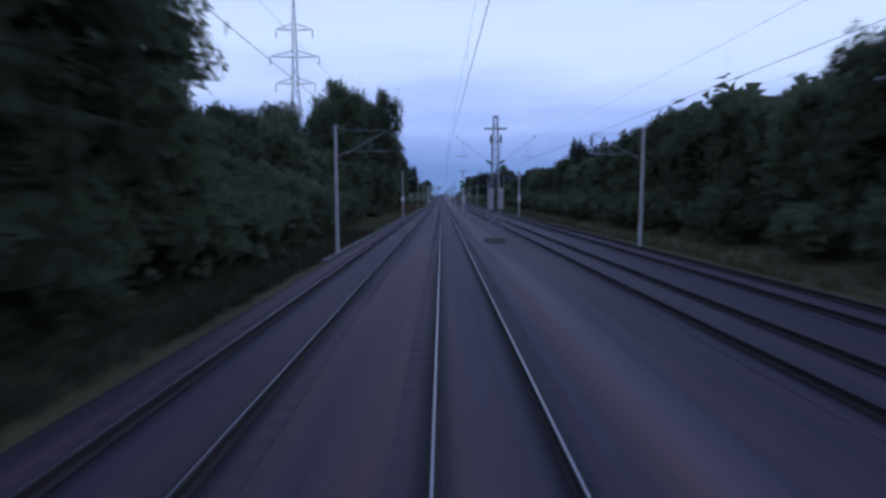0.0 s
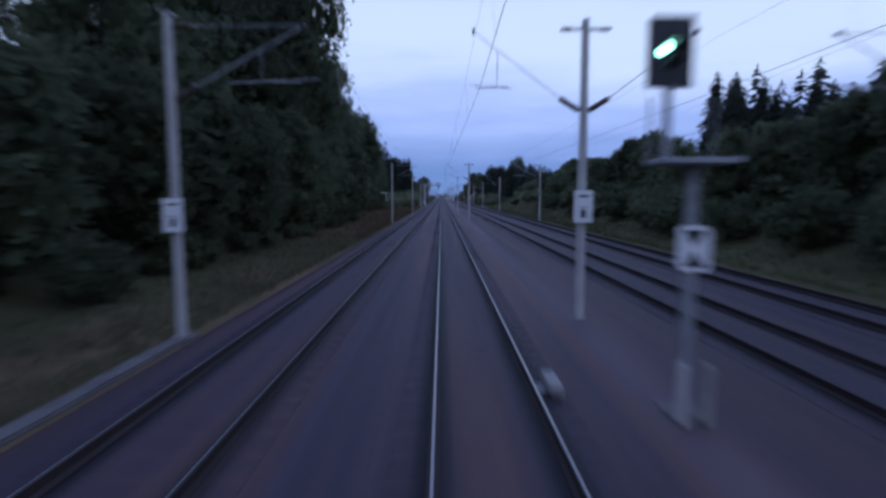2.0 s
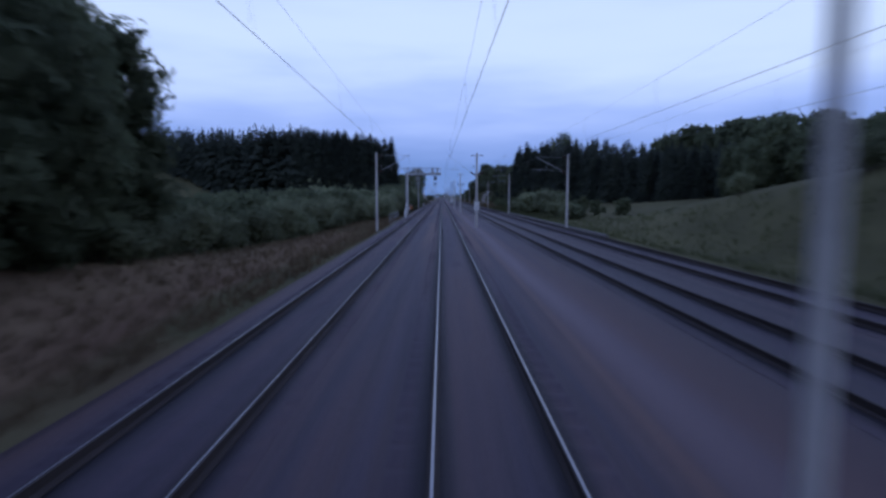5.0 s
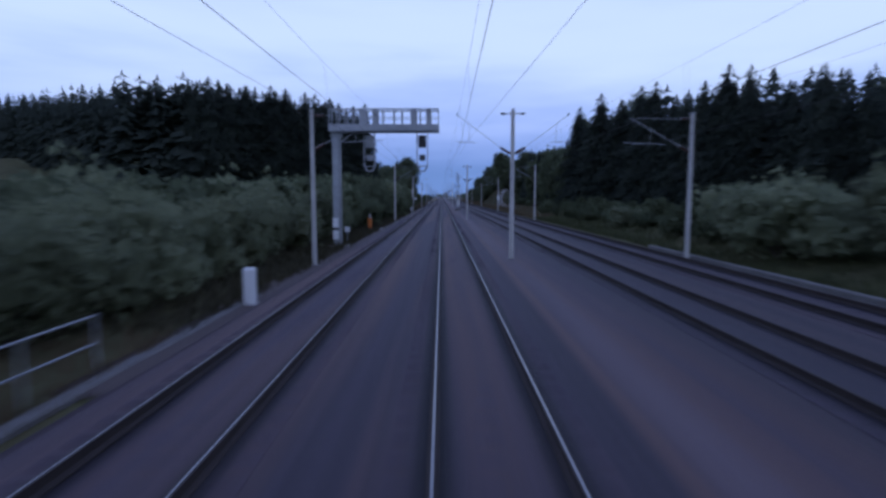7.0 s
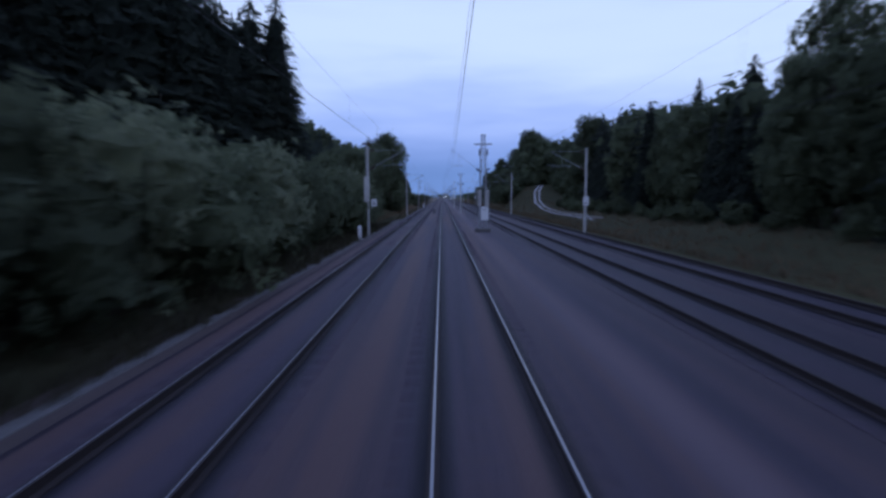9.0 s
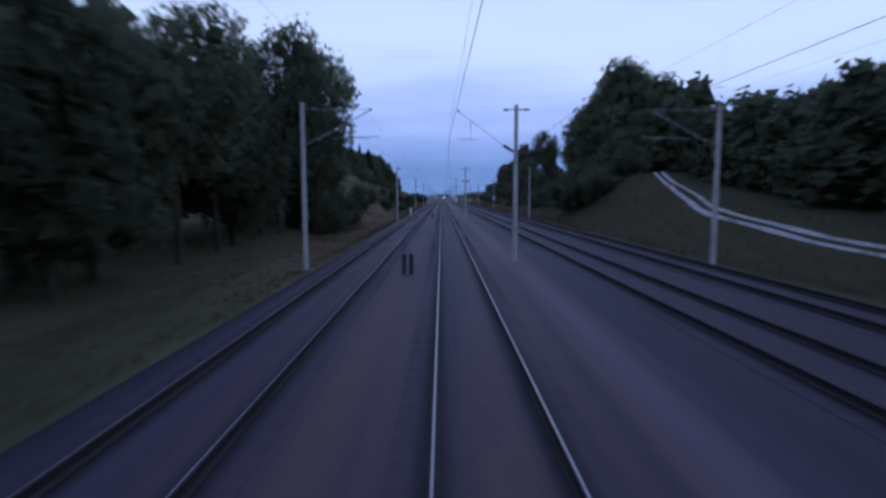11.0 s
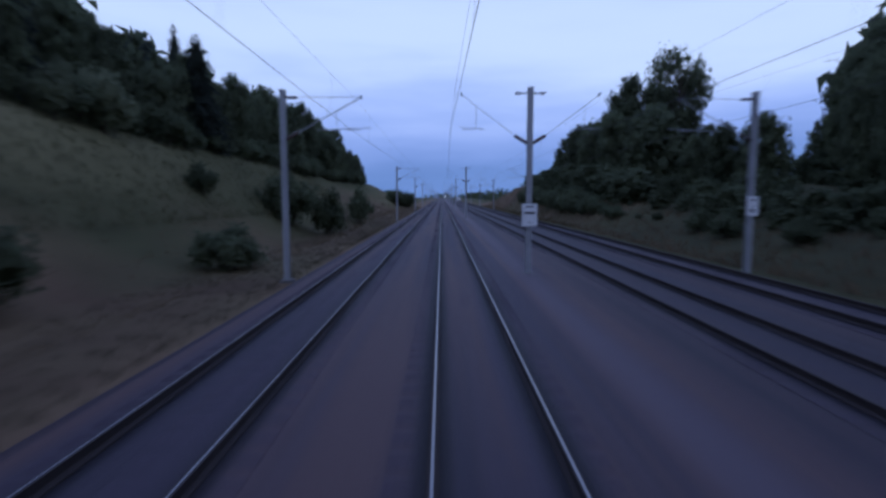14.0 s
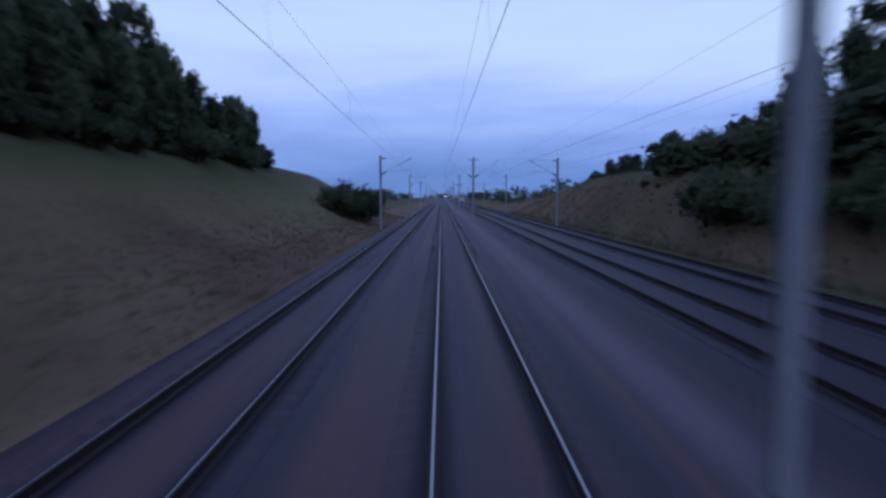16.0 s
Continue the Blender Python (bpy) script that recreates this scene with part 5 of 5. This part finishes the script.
belt(MIX + AIRY, 738, 794, 24.5, 24, [(738, 11), (750, 15.4), (772, 15), (784, 13), (794, 9.5)], 3.6, 2, 5, 0.85, 0.24)
belt(BUSH, 718, 788, 17.4, 17.0, [(718, 2.6), (745, 4.4), (760, 5.4), (788, 5.0)], 3.4, 2, 2.6, 1.05, 0.25)
belt(BUSH, 790, 812, 19.2, 19.0, [(790, 4.8), (812, 4.4)], 5, 1, 3, 1.0, 0.3)
plant([SPRUCE[0]], 32.2, 801, 17.7, 1.25)
belt(MIX, 796, 880, 30, 30, [(796, 11), (826, 11.5), (840, 10), (866, 8.5), (880, 7)], 4.5, 2, 5)
belt(BUSH, 738, 772, 27, 48, [(738, 7), (772, 7)], 2.4, 1, 5, 1.2, 0.14, True)
belt(BUSH, 724, 806, 21, 20.5, [(724, 5.5), (760, 8), (806, 7.6)], 3.2, 2, 2.5, 1.3, 0.12, True)
belt(BUSH, 738, 800, 22.6, 22.6, [(738, 7.5), (760, 9), (800, 9)], 3.2, 1, 3, 1.1)
belt(MIX, 742, 812, 33, 33, [(742, 11), (812, 10)], 2.6, 1, 3, 1.3, 0.1, True)
belt(BUSH, 742, 800, 29, 29, [(742, 8), (800, 8)], 3.5, 1, 4, 1.0, 0.14, True)
belt(BUSH, 636, 720, 26, 46, [(636, 7), (680, 5.2), (720, 5.2)], 3.4, 1, 5, 1.1, 0.14, True)
belt(BUSH, 786, 860, 22.5, 26, [(786, 7.5), (860, 6)], 5, 1, 5, 1.1, 0.14, True)
for conifer, name, mat, label in ((False, "broadleaf_wood", LEAF, "dark mass of broadleaved woodland behind the line"), (True, "spruce_wood", NEEDLE, "dark dense spruce forest")):
    pts = np.concatenate(deep_wood[conifer])
    n = len(pts) // 3
    tagged(raw(name, pts.tolist(), np.arange(n * 3).reshape(n, 3).tolist(), mat), label, "woodland", kind="stuff")

# pale bare trunks at the edge of the spruce stand
for x, c, top, lean in ((-46.0, 467.5, 17.0, 1.5), (-38.0, 474.5, 14.5, -2.0), (-29.5, 488.0, 13.0, 2.5)):
    z = land(x, chain(c))
    dead = thing("bare_trunk", x, chain(c), z, "pale bare trunk at the edge of the spruces", "tree trunk")
    part("trunk", tube(bmesh.new(), (0, 0, -0.4), (0.03 * lean * (top - z), 0, top - z), 0.22, 0.10, 9), PALE_BARK, dead)
    for k, h in enumerate((0.62, 0.74, 0.86)):
        part("branch_stub", tube(bmesh.new(), (0.03 * lean * (top - z) * h, 0, (top - z) * h), (0.03 * lean * (top - z) * h + 0.7 * (-1) ** k, 0.3, (top - z) * h + 0.4), 0.05, 0.02, 5), PALE_BARK, dead)

# ---- far distance ----
# low wooded rises closing the view ahead and to the sides
far_rng = random.Random(9)


def far_wood(x0, x1, c0, c1, count, h0, h1):
    for _ in range(count):
        c = far_rng.uniform(c0, c1)
        x = far_rng.uniform(x0, x1)
        y = chain(c)
        h = far_rng.uniform(h0, h1)
        p = far_rng.choice(DEEP[far_rng.random() < 0.3])[:450]
        far_parts.append(np.stack([p[:, 0] * h * 1.5 + x, p[:, 1] * h * 1.5 + y, p[:, 2] * h + land(x, y)], 1))


far_parts = []
far_wood(-420, -60, 1900, 2100, 110, 9, 15)
far_wood(40, 420, 1900, 2100, 110, 9, 15)
far_wood(-60, 60, 2600, 2700, 26, 9, 13)
far_wood(30, 120, 950, 1300, 40, 6, 10)
far_wood(-90, -24, 930, 1000, 26, 4, 7)
far_wood(-120, -40, 1250, 1350, 30, 8, 12)
pts = np.concatenate(far_parts)
n = len(pts) // 3
tagged(raw("distant_wood", pts.tolist(), np.arange(n * 3).reshape(n, 3).tolist(), LEAF), "dark low woods along the horizon", "woodland", kind="stuff")

far_signal = thing("distant_signal", 5.7, chain(1750), 0, "distant signal lamp shining white over the tracks", "railway signal")
part("post", tube(bmesh.new(), (0, 0, -0.3), (0, 0, 3.4), 0.12, None, 8), GALV, far_signal)
part("lamp", tube(bmesh.new(), (0, -0.1, 2.2), (0, 0, 2.2), 0.8, None, 14), WHITE_LAMP, far_signal, "bright white lamp")


def shed(x, c, w, d, h, label):
    s = thing("trackside_shed", x, chain(c), land(x, chain(c)), label, "shed")
    part("wall", box(bmesh.new(), -w / 2, w / 2, -d / 2, d / 2, -0.3, h, 0.03), WHITE, s)
    part("roof", box(bmesh.new(), -w / 2 - 0.2, w / 2 + 0.2, -d / 2 - 0.2, d / 2 + 0.2, h, h + 0.15, 0.02), CONCRETE, s)
    part("door", box(bmesh.new(), -0.5, 0.5, -d / 2 - 0.03, -d / 2, 0, 2.0, 0.01), GALV, s)
    return s


shed(14.5, 1240, 3.2, 2.4, 2.5, "small white equipment shed beside the line")

# ---- rough grass along the verges and banks ----
g_rng = random.Random(77)


def grass(name, count, side, x_near, x_far, c0, c1, low, high, mat, label):
    v, f = [], []
    for _ in range(count):
        x = side * (x_near + (x_far - x_near) * g_rng.random() ** 1.7)
        y = chain(g_rng.uniform(c0, c1))
        z = land(x, y)
        s = g_rng.uniform(low, high)
        for _ in range(4):
            a, lean = g_rng.random() * 6.283, g_rng.uniform(0.15, 0.7) * s
            dx, dy = math.cos(a), math.sin(a)
            w = 0.05 * s + 0.012
            ox, oy = g_rng.gauss(0, 0.14), g_rng.gauss(0, 0.14)
            k = len(v)
            v += [(x + ox - dy * w, y + oy + dx * w, z - 0.04), (x + ox + dy * w, y + oy - dx * w, z - 0.04), (x + ox + dx * lean, y + oy + dy * lean, z + s)]
            f.append((k, k + 1, k + 2))
    return tagged(raw(name, v, f, mat), label, "grass", kind="stuff")


# verge grass with the dim near corner of the view put into its colour
DIM_GRASS = material("dimmed_verge_grass", (0.036, 0.034, 0.017), (0.080, 0.070, 0.035), 0.4, 0.9, 0, 0, island=0.4)
leafy(DIM_GRASS, 0.35)
PALE_GRASS = material("pale_verge_grass", (0.085, 0.088, 0.042), (0.170, 0.160, 0.080), 0.4, 0.9, 0, 0, island=0.3)
leafy(PALE_GRASS, 0.35)
grass("grass_tufts", 5000, -1, 7.4, 12.5, 66, 148, 0.12, 0.36, PALE_GRASS, "pale olive verge grass")
grass("grass_tufts", 3000, -1, 7.4, 12, -10, 66, 0.15, 0.5, DIM_GRASS, "rough dark verge grass")
grass("grass_tufts", 8500, -1, 7.3, 17, 148, 345, 0.15, 0.45, DRY_GRASS, "dry brown verge grass before the wood")
grass("grass_tufts", 5000, -1, 7.2, 12, 505, 700, 0.05, 0.18, DIM_GRASS, "verge grass at the foot of the bank, dimmed in its colour")
grass("grass_tufts", 6000, -1, 7.2, 13, 700, 860, 0.05, 0.18, DIM_GRASS, "verge grass at the foot of the bank, dimmed in its colour")
grass("grass_tufts", 5000, -1, 9.8, 16, 700, 860, 0.05, 0.16, DRY_GRASS, "short dry grass on the bank")
grass("grass_tufts", 7000, -1, 9.8, 17, 505, 700, 0.05, 0.15, DRY_GRASS, "short dry brown grass on the bank")
grass("grass_tufts", 5000, -1, 15.5, 22.5, 655, 745, 0.10, 0.35, PALE_GRASS, "straw-coloured grass along the top of the bank")
grass("grass_tufts", 5000, 1, 13.6, 20, 330, 430, 0.12, 0.45, GRASS, "rough dark verge grass")
grass("grass_tufts", 6500, -1, 7.3, 11, 345, 505, 0.15, 0.55, DIM_GRASS, "rough dark verge grass")
grass("grass_tufts", 9000, 1, 13.6, 20, -10, 330, 0.12, 0.4, GRASS, "rough dark verge grass")
grass("grass_tufts", 11000, 1, 13.6, 22, 430, 880, 0.12, 0.45, DRY_GRASS, "rough dry grass on the verge")

# ---- sleepers: the nearest of each track as parts, the rest joined ----
stops = [(-1.28, -0.178, 0.10), (-1.02, -0.178, 0.10), (-0.89, -0.178, 0.10), (-0.61, -0.178, 0.10), (-0.4, -0.2, 0.085)]
stops += [(-a, b, c) for a, b, c in reversed(stops)]
n = len(stops)
sleeper_v = [(a, s * (w + 0.02 * r), z - 0.12 * r) for s in (-1, 1) for r in (0, 1) for a, z, w in stops]
sleeper_f = [(i, i + 1, 2 * n + i + 1, 2 * n + i) for i in range(n - 1)]
sleeper_f += [(n, 2 * n - 1) + tuple(range(n - 1, -1, -1)), tuple(range(2 * n, 3 * n)) + (4 * n - 1, 3 * n)]
sleeper_f += [(0, 2 * n, 3 * n, n), (n - 1, 2 * n - 1, 4 * n - 1, 3 * n - 1)]
# grease at the rail seats, with the rails' shade painted in
seat_dark = [1.0 - ease(0.14, 0.34, abs(abs(v[0]) - 0.7535)) for v in sleeper_v]
one = bpy.data.meshes.new("sleeper")
one.from_pydata(sleeper_v, [], sleeper_f)
one.materials.append(SLEEPER)
one.attributes.new("grease_shade", "FLOAT", "POINT").data.foreach_set("value", seat_dark)
for (cx, which), tr in zip(TRACKS, tracks):
    single = 300
    verts, faces = [], []
    for k in range(1500):
        y = -60 + 0.6 * k
        if 100 <= k < 100 + single:
            ob = new("sleeper", one)
            ob.parent, ob.location = tr, (cx, y, 0)
        else:
            b = len(verts)
            verts += [(cx + vx, y + vy, vz) for vx, vy, vz in sleeper_v]
            faces += [tuple(b + i for i in q) for q in sleeper_f]
    rest = raw("sleepers_beyond", verts, faces, SLEEPER, tr)
    rest.data.attributes.new("grease_shade", "FLOAT", "POINT").data.foreach_set("value", seat_dark * (len(verts) // len(seat_dark)))
    rest["kind"] = "stuff"
